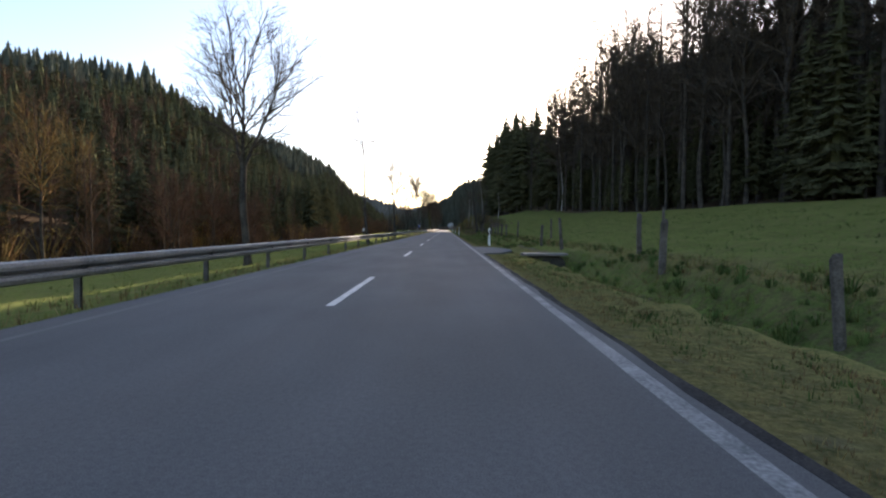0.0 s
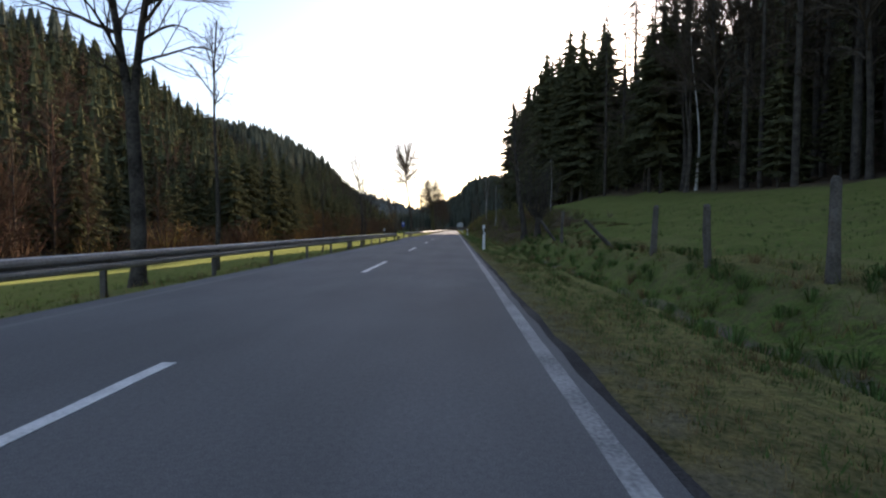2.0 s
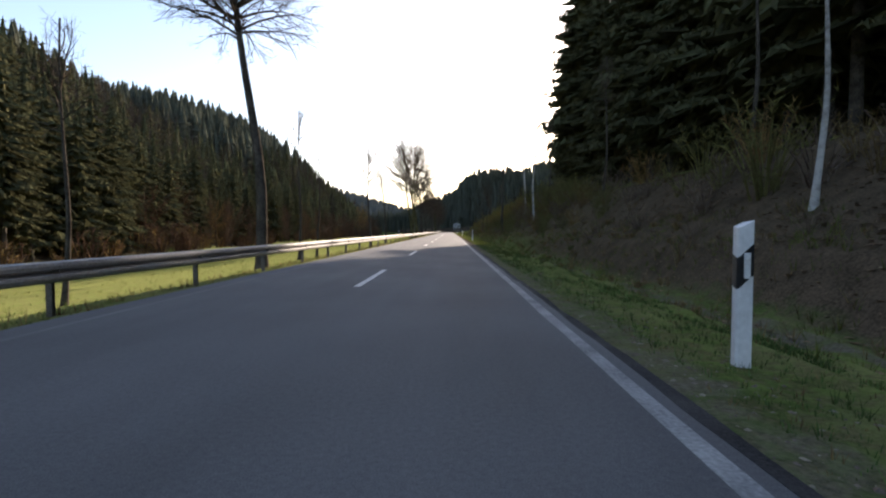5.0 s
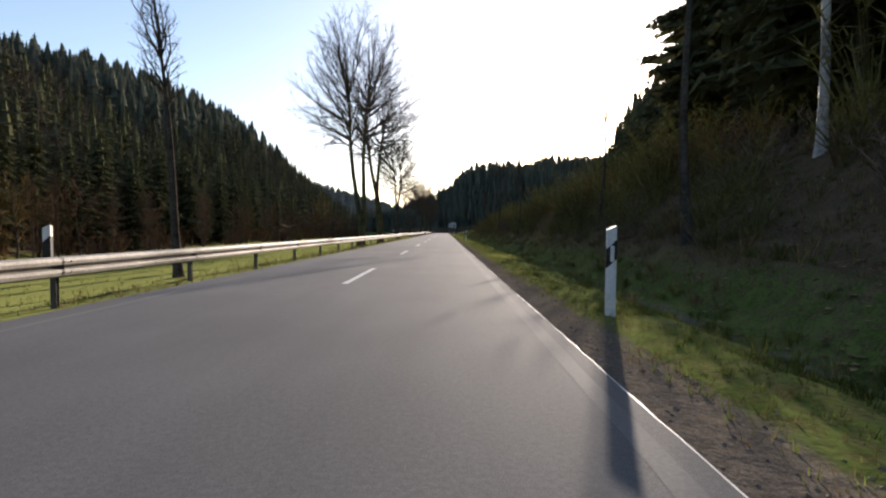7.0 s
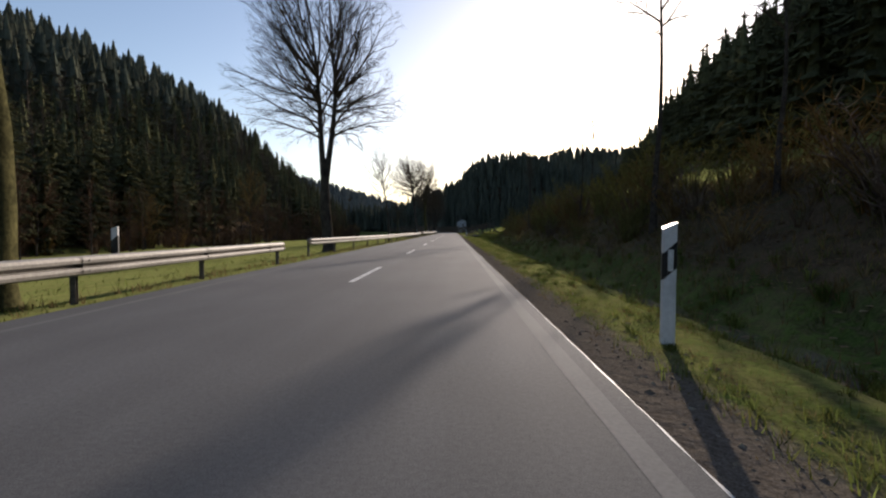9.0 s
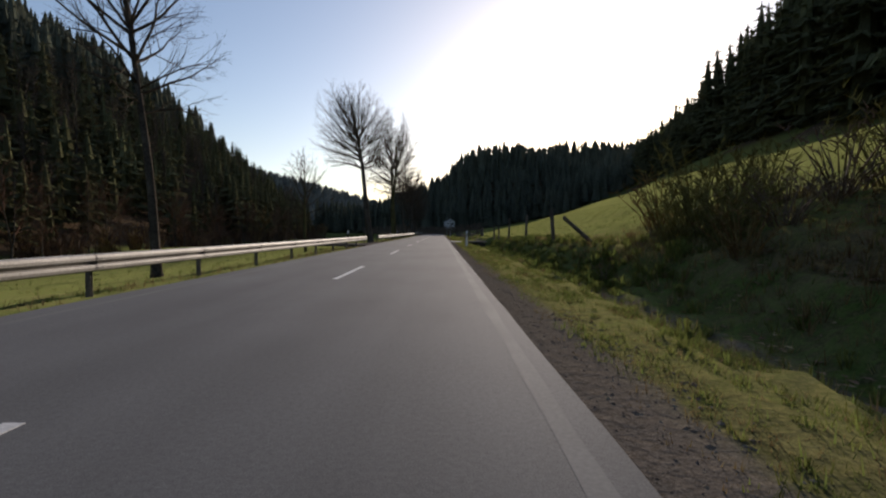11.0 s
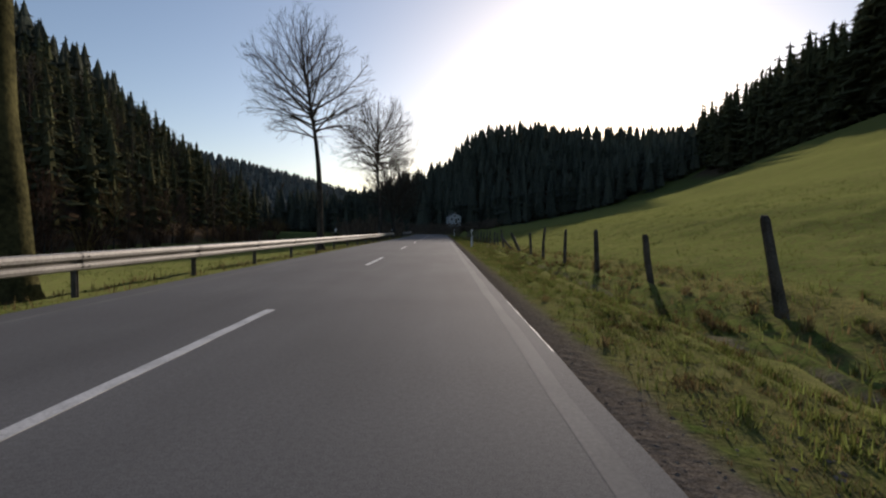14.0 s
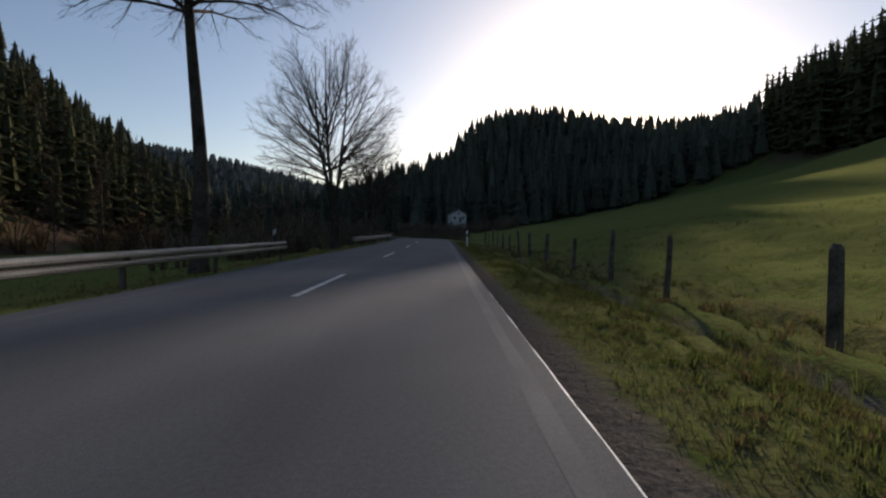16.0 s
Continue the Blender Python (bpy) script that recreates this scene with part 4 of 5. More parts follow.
# bare roadside trees
TREES = [  # x, y, top, crown_from, radius, stems, spread, fork, shape, lean, seed, girth
    (-8.25, 24.1, 12.6, 5.4, 3.7, 3, 3.0, 5.0, "vase", (0.1, 0), 101, 0.19),
    (-7.2, 54.4, 16.2, 9.8, 2.8, 1, 0, 0, "round", (-1.2, 0.5), 102, 0.18),
    (-5.5, 66.8, 13.2, 5.2, 2.5, 2, 1.4, 4.4, "egg", (0.3, 0), 103, 0.18),
    (-6.3, 98.8, 9.2, 4.4, 1.2, 1, 0, 0, "egg", (-0.4, 0), 104, 0.09),
    (-8.1, 109.2, 8.2, 3.0, 2.4, 3, 2.0, 2.0, "vase", (0.3, 0), 105, 0.11),
    (-6.6, 151.0, 20.6, 10.0, 4.2, 1, 0, 0, "egg", (-1.5, 0), 106, 0.26),
    (-5.6, 220.5, 21.2, 8.4, 6.0, 2, 2.2, 0.8, "egg", (-0.5, 0), 107, 0.42),
    (-5.6, 233.0, 20.8, 8.8, 5.5, 2, 3.0, 5.8, "egg", (-1.4, 0), 108, 0.36),
    (-5.7, 255.0, 18.4, 7.0, 5.6, 2, 1.7, 4.0, "egg", (-0.6, 0), 109, 0.36),
    (-6.3, 287.0, 13.0, 5.0, 2.6, 1, 0, 0, "egg", (-1.2, 0), 110, 0.15),
    (-5.5, 326.0, 18.2, 8.0, 4.8, 1, 0, 0, "egg", (-2.6, 0), 111, 0.35),
    (-5.2, 349.0, 20.8, 7.2, 6.1, 2, 1.4, 6.0, "egg", (-0.2, 0), 112, 0.40),
    (-6.6, 180.0, 12.5, 5.4, 1.8, 1, 0, 0, "egg", (-0.3, 0), 117, 0.13),
    (-6.8, 193.2, 10.2, 5.5, 0.55, 1, 0, 0, "egg", (-0.8, 0), 118, 0.15),
    (-7.5, 307.2, 7.6, 2.6, 1.8, 1, 0, 0, "egg", (-0.2, 0), 119, 0.11),
    (-6.4, 127.5, 8.5, 4.0, 0.9, 1, 0, 0, "egg", (-2.4, 0), 120, 0.08),
    (-5.4, 371.0, 15.2, 7.0, 4.0, 1, 0, 0, "egg", (-1.2, 0), 113, 0.22),
    (-5.3, 398.4, 17.6, 8.2, 5.2, 1, 0, 0, "egg", (-0.3, 0), 114, 0.26),
    (-5.8, 419.5, 16.0, 4.6, 5.8, 3, 3.4, 2.8, "egg", (-0.6, 0), 115, 0.34),
    (-6.6, 446.0, 15.0, 3.4, 5.0, 2, 2.6, 2.5, "round", (0, 0), 116, 0.26),
]
for x, y, top, low, rad, stems, spread, fork, shape, lean, seed, girth in TREES:
    g = grow(seed, top, low, rad, stems, spread, lean, 60 if rad > 4.0 else 40 if rad > 3 else 26 if rad > 2 else 15, shape, girth=girth, fork=fork, fine=0.013 if y < 200 else 0.011 if y < 280 else 0.009 if rad > 2.4 else 0.012, twigs=2 if rad > 3.5 else 1, fan=0.92 if y == 54.4 else 0.50)
    mossy = y in (349.0, 233.0, 220.5, 307.2)
    bare_tree("tall leafless roadside tree with a wide fine-twigged crown" if rad > 4 else "slender leafless tree behind the guardrail", (x, y), g, bark_moss if mossy else bark, group="bare trees beside the road")


# ---- small parts ----
def part(name, bm, mat, parent, label="", smooth_shade=False):
    me = bpy.data.meshes.new(name)
    bm.to_mesh(me)
    bm.free()
    me.materials.append(mat)
    for p in me.polygons:
        p.use_smooth = smooth_shade
    ob = new(name, me)
    ob.parent = parent
    return tagged(ob, label) if label else ob


def shared(name, me, parent, m=None, label=""):
    ob = new(name, me)
    ob.parent = parent
    if m is not None:
        ob.matrix_local = m
    return tagged(ob, label) if label else ob


def block(x0, x1, y0, y1, z0, z1, bevel=0.0):
    bm = bmesh.new()
    bmesh.ops.create_cube(bm, size=1)
    for v in bm.verts:
        v.co = ((x0 + x1) / 2 + v.co.x * (x1 - x0), (y0 + y1) / 2 + v.co.y * (y1 - y0), (z0 + z1) / 2 + v.co.z * (z1 - z0))
    if bevel:
        bmesh.ops.bevel(bm, geom=list(bm.edges), offset=bevel, segments=1, affect="EDGES")
    return bm


def prism(outline, z0, z1, tops=None):
    """A closed upright prism; tops gives each corner its own height."""
    bm = bmesh.new()
    low = [bm.verts.new((x, y, z0 if not callable(z0) else z0(x, y))) for x, y in outline]
    high = [bm.verts.new((x, y, tops(x, y) if tops else z1)) for x, y in outline]
    n = len(outline)
    for i in range(n):
        bm.faces.new((low[i], low[(i + 1) % n], high[(i + 1) % n], high[i]))
    bm.faces.new(high)
    bm.faces.new(low[::-1])
    return bm


def mesh_of(name, bm, mat, smooth_shade=False):
    me = bpy.data.meshes.new(name)
    bm.to_mesh(me)
    bm.free()
    me.materials.append(mat)
    for p in me.polygons:
        p.use_smooth = smooth_shade
    return me


# ---- guardrails ----
W_PROFILE = [(0.0, 0.64), (0.03, 0.648), (0.08, 0.625), (0.095, 0.575), (0.088, 0.525), (0.01, 0.505), (0.01, 0.468), (0.088, 0.448), (0.095, 0.40), (0.08, 0.35), (0.03, 0.325), (0.0, 0.33)]


def beam_bm(length=4.06):
    bm = bmesh.new()
    rings = []
    back = [(x - 0.012, z) for x, z in W_PROFILE[::-1]]
    for y in (0.0, length):
        rings.append([bm.verts.new((x, y, z)) for x, z in W_PROFILE + back])
    n = len(rings[0])
    for i in range(n):
        bm.faces.new((rings[0][i], rings[1][i], rings[1][(i + 1) % n], rings[0][(i + 1) % n]))
    bm.faces.new(rings[0])
    bm.faces.new(rings[1][::-1])
    # bolt heads at the lap
    for z in (0.57, 0.40):
        for y in (0.06, 0.20):
            bmesh.ops.create_cone(bm, cap_ends=True, segments=6, radius1=0.018, radius2=0.014, depth=0.02, matrix=Matrix.Translation((0.097, y, z)) @ Matrix.Rotation(radians(90), 4, "Y"))
    bmesh.ops.recalc_face_normals(bm, faces=list(bm.faces))
    return bm


def rail_post_bm():
    """A C-shaped rolled post."""
    bm = prism([(-0.10, -0.03), (-0.10, 0.03), (0.0, 0.03), (0.0, 0.024), (-0.094, 0.024), (-0.094, -0.024), (0.0, -0.024), (0.0, -0.03)], -0.55, 0.60)
    bmesh.ops.recalc_face_normals(bm, faces=list(bm.faces))
    return bm


beam_me = mesh_of("beam", beam_bm(), zinc)
rail_post_me = mesh_of("post", rail_post_bm(), post_steel)
spacer_me = mesh_of("spacer", block(-0.06, 0.0, -0.05, 0.05, 0.42, 0.56, 0.006), post_steel)


def rail_end_bm():
    """A rounded fish-tail end."""
    bm = bmesh.new()
    prev = None
    for k in range(7):
        a = k / 6 * math.pi / 2
        s = math.cos(a) * 0.75 + 0.25
        ring = [bm.verts.new((x - 0.08 * math.sin(a), 0.30 * math.sin(a), 0.485 + (z - 0.485) * s)) for x, z in W_PROFILE]
        if prev:
            for i in range(len(ring) - 1):
                bm.faces.new((prev[i], ring[i], ring[i + 1], prev[i + 1]))
        prev = ring
    bmesh.ops.solidify(bm, geom=list(bm.faces), thickness=0.006)
    return bm


rail_end_me = mesh_of("end_piece", rail_end_bm(), zinc)


def guardrail(y0, y1, x=-4.05, flare=0.0, run=24.0, tail=0.0):
    side = lambda y: float(bend(y)) - flare * max(0.0, 1 - (y - y0) / run) ** 2
    root = new("guardrail")
    root.location = (x, y0, 0)
    n = max(1, round((y1 - y0) / 4))
    for k in range(n):
        y = y0 + 4 * k
        dx, dz = side(y), float(road_z(y))
        turn = math.degrees(math.atan2(dx - side(y + 4), 4))
        shared("beam", beam_me, root, pose(dx, 4 * k, dz, 0, 0, turn))
        shared("post", rail_post_me, root, pose(dx - 0.06, 4 * k + 0.1, dz - 0.02))
        shared("spacer", spacer_me, root, pose(dx, 4 * k + 0.1, dz))
    end = 4 * n
    if tail:
        dx, dz = side(y0 + end), float(road_z(y0 + end))
        shared("beam", beam_me, root, pose(dx, end, dz) @ Matrix.Diagonal((1, tail / 4, 1, 1)))
        end += tail
    last = side(y0 + end)
    shared("post", rail_post_me, root, pose(last - 0.06, end - 0.1, float(road_z(y0 + end)) - 0.02))
    shared("end_piece", rail_end_me, root, pose(last, end + 0.06, float(road_z(y0 + end))))
    shared("end_piece", rail_end_me, root, Matrix.Translation((side(y0), 0, float(road_z(y0)))) @ Matrix.Diagonal((1, -1, 1, 1)))
    return tagged(root, "long galvanised steel guardrail on steel posts", "guardrail", "guardrails along the road")


guardrail(-44.2, 103.8, tail=1.9)
guardrail(120.9, 240.9, flare=0.6, tail=1.3)
guardrail(249.2, 313.2, flare=1.1)
guardrail(321.0, 401.0, tail=1.8)
guardrail(418.0, 506.0)


# ---- delineator posts ----
OUT = [(-0.06, -0.035), (-0.05, -0.05), (0.05, -0.05), (0.06, -0.035), (0.035, 0.045), (-0.035, 0.045)]


def grown_outline(d):
    return [(x * (1 + d), y * (1 + d)) for x, y in OUT]


slant = lambda z: (lambda x, y: z + 0.9 * x)
delin_body = mesh_of("body", prism(OUT, -0.30, 1.0, tops=lambda x, y: 1.0 + 0.45 * x), white_plastic)
delin_band = mesh_of("black_band", prism(grown_outline(0.04), slant(0.60), 0, tops=slant(0.82)), black_plastic)
delin_refl = mesh_of("reflector", block(-0.022, 0.022, -0.066, -0.050, 0.62, 0.80, 0.004), reflector_mat)


def delineator(x, y, z, lift=0.0, turn=0.0, label="white roadside delineator post with a slanted black band"):
    root = new("delineator_post")
    root.matrix_world = pose(x, y, z + lift, 0, 0, turn) @ Matrix.Scale(1.2, 4)
    shared("body", delin_body, root)
    shared("black_band", delin_band, root)
    shared("reflector", delin_refl, root, label="pale reflector")
    return tagged(root, label, "delineator", "roadside delineators")


delineator(3.9, 82.0, 0.0, lift=0.12)
delineator(4.65, 33.5, float(height(4.65, 33.5)))
for y in (134.0, 184.0, 230.1, 307.9, 373.0, 419.5):
    delineator(4.3, y, float(height(4.3, y)), turn=random.uniform(-6, 6))

short_body = mesh_of("body", prism(OUT, 0.5, 1.1, tops=lambda x, y: 1.10 + 0.45 * x), white_plastic)
short_band = mesh_of("black_band", prism(grown_outline(0.04), lambda x, y: 0.58, 0, tops=slant(0.90)), black_plastic)
for y in (34.0, 98.6, 135.5, 184.9, 234.0, 306.0, 343.5, 369.6, 402.0):
    root = new("delineator_post")
    root.matrix_world = pose(-4.16, y, 0.02, 0, 0, random.uniform(-8, 8))
    shared("body", short_body, root)
    shared("black_band", short_band, root)
    tagged(root, "short white delineator fixed on top of the guardrail", "delineator", "guardrail delineators")


# ---- fences ----
def stake_mesh(seed, tall=1.25, thick=0.08):
    """A rough split-wood stake with a chipped top."""
    r = np.random.RandomState(seed)
    n = 7
    rings = []
    bm = bmesh.new()
    for k, z in enumerate((-0.35, 0.05, tall * 0.5, tall - 0.06, tall)):
        s = thick * (1.05 - 0.12 * z) * (0.72 if k == 4 else 1)
        rings.append([bm.verts.new((s * math.cos(a * 6.283 / n) * (1 + 0.16 * r.randn() * 0.6) + 0.012 * r.randn(), s * math.sin(a * 6.283 / n) * (1 + 0.1 * r.randn()), z + (0.03 * r.randn() if k == 4 else 0))) for a in range(n)])
    for a, b in zip(rings, rings[1:]):
        for i in range(n):
            bm.faces.new((a[i], a[(i + 1) % n], b[(i + 1) % n], b[i]))
    bm.faces.new(rings[-1])
    bm.faces.new(rings[0][::-1])
    return mesh_of("post", bm, wood_post)


stakes = [stake_mesh(s, 1.32 + 0.10 * (s % 4), 0.075 + 0.012 * (s % 3)) for s in range(8)]


def fence(posts, label, tall=1.0):
    """Posts: x, y, lean right, lean ahead in degrees."""
    root = new("fence")
    x0, y0 = posts[0][0], posts[0][1]
    root.location = (x0, y0, float(height(x0, y0)))
    for k, (x, y, lx, ly) in enumerate(posts):
        shared("post", stakes[(k * 5) % 8], root, pose(x - x0, y - y0, float(height(x, y)) - root.location.z, -ly, lx, 0) @ Matrix.Rotation(k * 0.82, 4, "Z") @ Matrix.Diagonal((1, 1, tall, 1)))
    return tagged(root, label, "fence")


fence([(7.0, 6.9, -3, 2), (7.7, 13.8, 2, 0), (8.6, 17.6, 0, 3), (7.6, 25.0, -4, 0), (7.2, 28.2, 2, 0), (14.5, 28.7, 0, 0), (9.5, 36.0, 0, 2), (8.2, 44, 3, 0)], "row of weathered wooden fence stakes in the meadow")
fence([(8.0, 50.5, 0, 0), (8.0, 55, 3, 0), (8.1, 59, -2, 2), (8.1, 62.8, 1, 0), (8.0, 66.2, -3, 0), (8.1, 69.4, 2, 0), (8.2, 73.4, -46, -8), (7.9, 80.5, 2, 0), (8.0, 83, -34, 0)], "leaning wooden fence stakes above the ditch")
fence([(8.4, 291.4, -48, 0), (8.2, 297.0, -4, 0), (8.2, 305, 2, 0), (8.0, 312, 3, 0), (7.8, 316.9, 0, 0), (7.7, 319.6, -2, 0)], "weathered wooden stakes along the meadow bank", 1.14)
row = []
for k, y in enumerate((335.7, 340.0, 344.0, 348.3, 353.0, 357.3, 361.7, 366.2, 369.6, 373.8, 378.4, 382.3, 386.5, 389.6, 394.4, 398.1, 402.3, 407.4, 411.8, 416.0, 420.4, 424.6, 429, 433.2, 437.5, 442)):
    lean = {348.3: -9, 353.0: -10, 369.6: -3, 373.8: -24, 378.4: -40, 382.3: -9, 386.5: -5, 357.3: -3}.get(y, ((k * 37) % 9 - 4) * 0.8)
    row.append((7.9 if y == 378.4 else 7.7, y, lean, ((k * 23) % 7 - 3)))
fence(row, "long row of dark weathered fence stakes beside the sunny meadow")

fence([(-5.5, 90.4, 3, 0), (-5.9, 92.6, -4, 0), (-5.8, 121.6, 30, 0), (-6.0, 123.4, 38, 0)], "short rotten stakes in the grass behind the guardrail", 0.42)

# the broken field gate
gate = new("broken_gate")
gx, gy = 7.0, 325.4
gate.location = (gx, gy, float(height(gx, gy)))
part("gate_post", prism([(0.13 * math.cos(a * 0.785) * (1 + 0.12 * (a % 2)), 0.13 * math.sin(a * 0.785)) for a in range(8)], -0.4, 1.12, tops=lambda x, y: 1.10 + 0.4 * x), wood_post, gate, "thick dark gate post")
for (ax, ay, az_), (bx, by, bz), w in (((-0.1, 0.0, 0.88), (-1.2, 1.8, 0.05), 0.06), ((-0.55, 0.5, 0.05), (-1.1, 1.6, 0.85), 0.035), ((-1.1, 2.0, 0.05), (-1.5, 3.2, 0.9), 0.03), ((-1.0, 5.0, 0.35), (-0.2, 7.0, 0.3), 0.05)):
    v, f = tube([(ax, ay, az_), ((ax + bx) / 2, (ay + by) / 2, (az_ + bz) / 2 + 0.01), (bx, by, bz)], [w, w * 1.08, w * 0.9], 6)
    rail_me = link("rail", v, f, [wood_post])
    shared("rail", rail_me, gate)
tagged(gate, "collapsed dark wooden field gate with crossed rails", "gate")


# ---- culverts and field entries ----
def culvert(x0, x1, y, z, label):
    """A concrete cap on a head wall with a round pipe mouth in the ditch."""
    root = new("culvert")
    root.location = (x0, y, z)
    w = x1 - x0
    part("slab", block(-0.05, w + 0.05, -0.06, 0.75, -0.10, 0, 0.012), concrete, root, "pale concrete slab")
    bm = bmesh.new()
    cx, cz, n = w * 0.56, -0.66, 16
    rect = []
    for k in range(n):
        a = 2 * math.pi * k / n
        s = 1 / max(abs(math.cos(a)) / (w / 2), abs(math.sin(a)) / 0.60)
        rect.append((w / 2 + s * math.cos(a), -0.70 + s * math.sin(a)))
    rings = [[bm.verts.new((px, 0.22, pz)) for px, pz in rect]]
    for yy in (0.22, 0.60):
        rings.append([bm.verts.new((cx + 0.30 * math.cos(2 * math.pi * k / n), yy, cz + 0.30 * math.sin(2 * math.pi * k / n))) for k in range(n)])
    rings.append([bm.verts.new((px, 0.62, pz)) for px, pz in rect])
    for a, b in ((0, 1), (1, 2), (0, 3)):
        for k in range(n):
            q = (k + 1) % n
            bm.faces.new((rings[a][k], rings[a][q], rings[b][q], rings[b][k]))
    bm.faces.new(rings[2])
    bm.faces.new(rings[3])
    bmesh.ops.recalc_face_normals(bm, faces=list(bm.faces))
    part("head_wall", bm, stone_shade, root, "head wall coloured dark as shade, with a pipe mouth")
    tagged(root, label, "culvert")


# near-black colour stands in for the shade below the culvert slab
stone_shade = material("shaded_stone", (0.018, 0.017, 0.015), (0.060, 0.055, 0.048), 2.0, 16, 0.95, 0.6, 0.02)
culvert(4.9, 6.65, 20.2, 0.08, "low concrete culvert over the roadside ditch")
culvert(4.8, 6.95, 320.5, 0.10, "concrete culvert slab bridging the deep ditch")


def entry(name, outline, mat, z, label):
    r = np.random.RandomState(len(outline))
    ragged = []
    for (ax, ay), (bx, by) in zip(outline, outline[1:] + outline[:1]):
        n = max(1, int(math.hypot(bx - ax, by - ay) / 0.35))
        straight = abs(ax) < 3.35 and abs(bx) < 3.35
        ragged += [(ax + (bx - ax) * k / n + (0 if straight or k == 0 else r.uniform(-0.07, 0.07)), ay + (by - ay) * k / n + (0 if straight or k == 0 else r.uniform(-0.07, 0.07))) for k in range(n)]
    bm = prism(ragged, z - 0.2, z)
    bmesh.ops.recalc_face_normals(bm, faces=list(bm.faces))
    ob = new(name, mesh_of(name, bm, mat))
    return tagged(ob, label, "driveway", kind="structure")


entry("driveway", [(3.28, 21.4), (4.1, 22.0), (4.9, 24.0), (5.1, 26.0), (4.8, 28.0), (4.2, 29.4), (3.28, 29.6)], asphalt, 0.0045, "short paved field entry beside the road")
entry("driveway", [(3.28, 320.4), (4.35, 320.7), (4.55, 322.5), (4.35, 325.2), (4.2, 326.3), (3.28, 326.5)], asphalt, 0.0045, "short grey paved field entry")
entry("bus_bay", [(-3.1, 104.5), (-3.1, 127.0), (-3.6, 124.5), (-3.95, 120.0), (-4.0, 113.0), (-3.95, 108.0), (-3.6, 105.5)], asphalt, 0.004, "small paved lay-by beside the road")
entry("lay_by", [(-3.1, 308.5), (-3.1, 322.0), (-3.7, 320.0), (-4.6, 317.5), (-6.2, 316.5), (-9.0, 316.0), (-9.0, 313.5), (-5.6, 312.5), (-4.0, 310.0)], gravel_mat, -0.02, "dusty gravel lay-by beside the road")

# ---- bus stop sign ----
stop = new("bus_stop_sign")
stop.location = (-5.4, 125.7, float(height(-5.4, 125.7)))
v, f = tube([(0, 0, -0.4), (0, 0, 1.2), (0, 0, 2.42)], [0.045, 0.045, 0.045], 8)
shared("pole", link("pole", v, f, [post_steel], shade=True), stop)
part("panel", block(-0.20, 0.20, -0.07, -0.045, 1.80, 2.50, 0.008), sign_blue, stop, "blue sign panel")
part("pictogram", block(-0.13, 0.13, -0.076, -0.071, 2.17, 2.42, 0.002), white_plastic, stop, "white pictogram field")
part("pictogram", block(-0.10, 0.10, -0.080, -0.077, 2.25, 2.36, 0.002), sign_blue, stop, "blue vehicle shape")
part("rear_box", block(-0.16, 0.16, -0.04, 0.05, 1.86, 2.44, 0.01), post_steel, stop)
tagged(stop, "blue bus stop sign on a dark steel pole", "sign")

# ---- house at the end of the valley ----
house = new("house")
hz = 4.2
house.matrix_world = pose(7.6, 538.0, hz, 0, 0, 8) @ Matrix.Diagonal((0.86, 0.86, 0.72, 1))
gable = [(-2.9, -0.0), (2.9, -0.0), (2.9, 3.4), (0, 5.2), (-2.9, 3.4)]
bm = bmesh.new()
front = [bm.verts.new((x, 0, z)) for x, z in gable]
back = [bm.verts.new((x, 9.0, z)) for x, z in gable]
low = [bm.verts.new((x, y, -4.0)) for x, y in ((-2.9, 0), (2.9, 0), (2.9, 9), (-2.9, 9))]
bm.faces.new(front)
bm.faces.new(back[::-1])
for i in range(5):
    bm.faces.new((front[i], back[i], back[(i + 1) % 5], front[(i + 1) % 5]))
bm.faces.new((low[0], low[1], front[1], front[0]))
bm.faces.new((low[1], low[2], back[1], front[1]))
bm.faces.new((low[2], low[3], back[0], back[1]))
bm.faces.new((low[3], low[0], front[0], back[0]))
bmesh.ops.recalc_face_normals(bm, faces=list(bm.faces))
part("wall", bm, wall_white, house, "white rendered walls")
for s in (-1, 1):
    ang = math.atan2(1.8, 2.9)
    bm = block(-0.1, 3.7, -0.5, 9.5, 0.02, 0.18, 0.01)
    ob = part("roof", bm, roof_slate, house, "dark slate roof slope")
    ob.matrix_local = Matrix.Translation((0, 0, 5.22)) @ (Matrix.Diagonal((s, 1, 1, 1)) @ Matrix.Rotation(ang, 4, "Y"))
for x, z, w, hgt in ((-1.6, 1.1, 0.9, 1.2), (1.7, 1.1, 0.9, 1.2), (0, 3.3, 0.8, 0.9)):
    win = part("window", block(x - w / 2 - 0.06, x + w / 2 + 0.06, -0.05, 0.02, z - 0.06, z + hgt + 0.06, 0.01), white_plastic, house)
    part("pane", block(x - w / 2, x + w / 2, -0.062, -0.052, z, z + hgt, 0.003), glass_dark, win, "dark window pane")
part("door", block(0.1, 1.1, -0.05, 0.02, -0.2, 1.9, 0.01), wood_post, house, "dark entrance door")
part("chimney", block(0.6, 1.2, 4.0, 4.6, 4.4, 6.3, 0.02), concrete, house)
tagged(house, "white gabled house below the forest", "house")


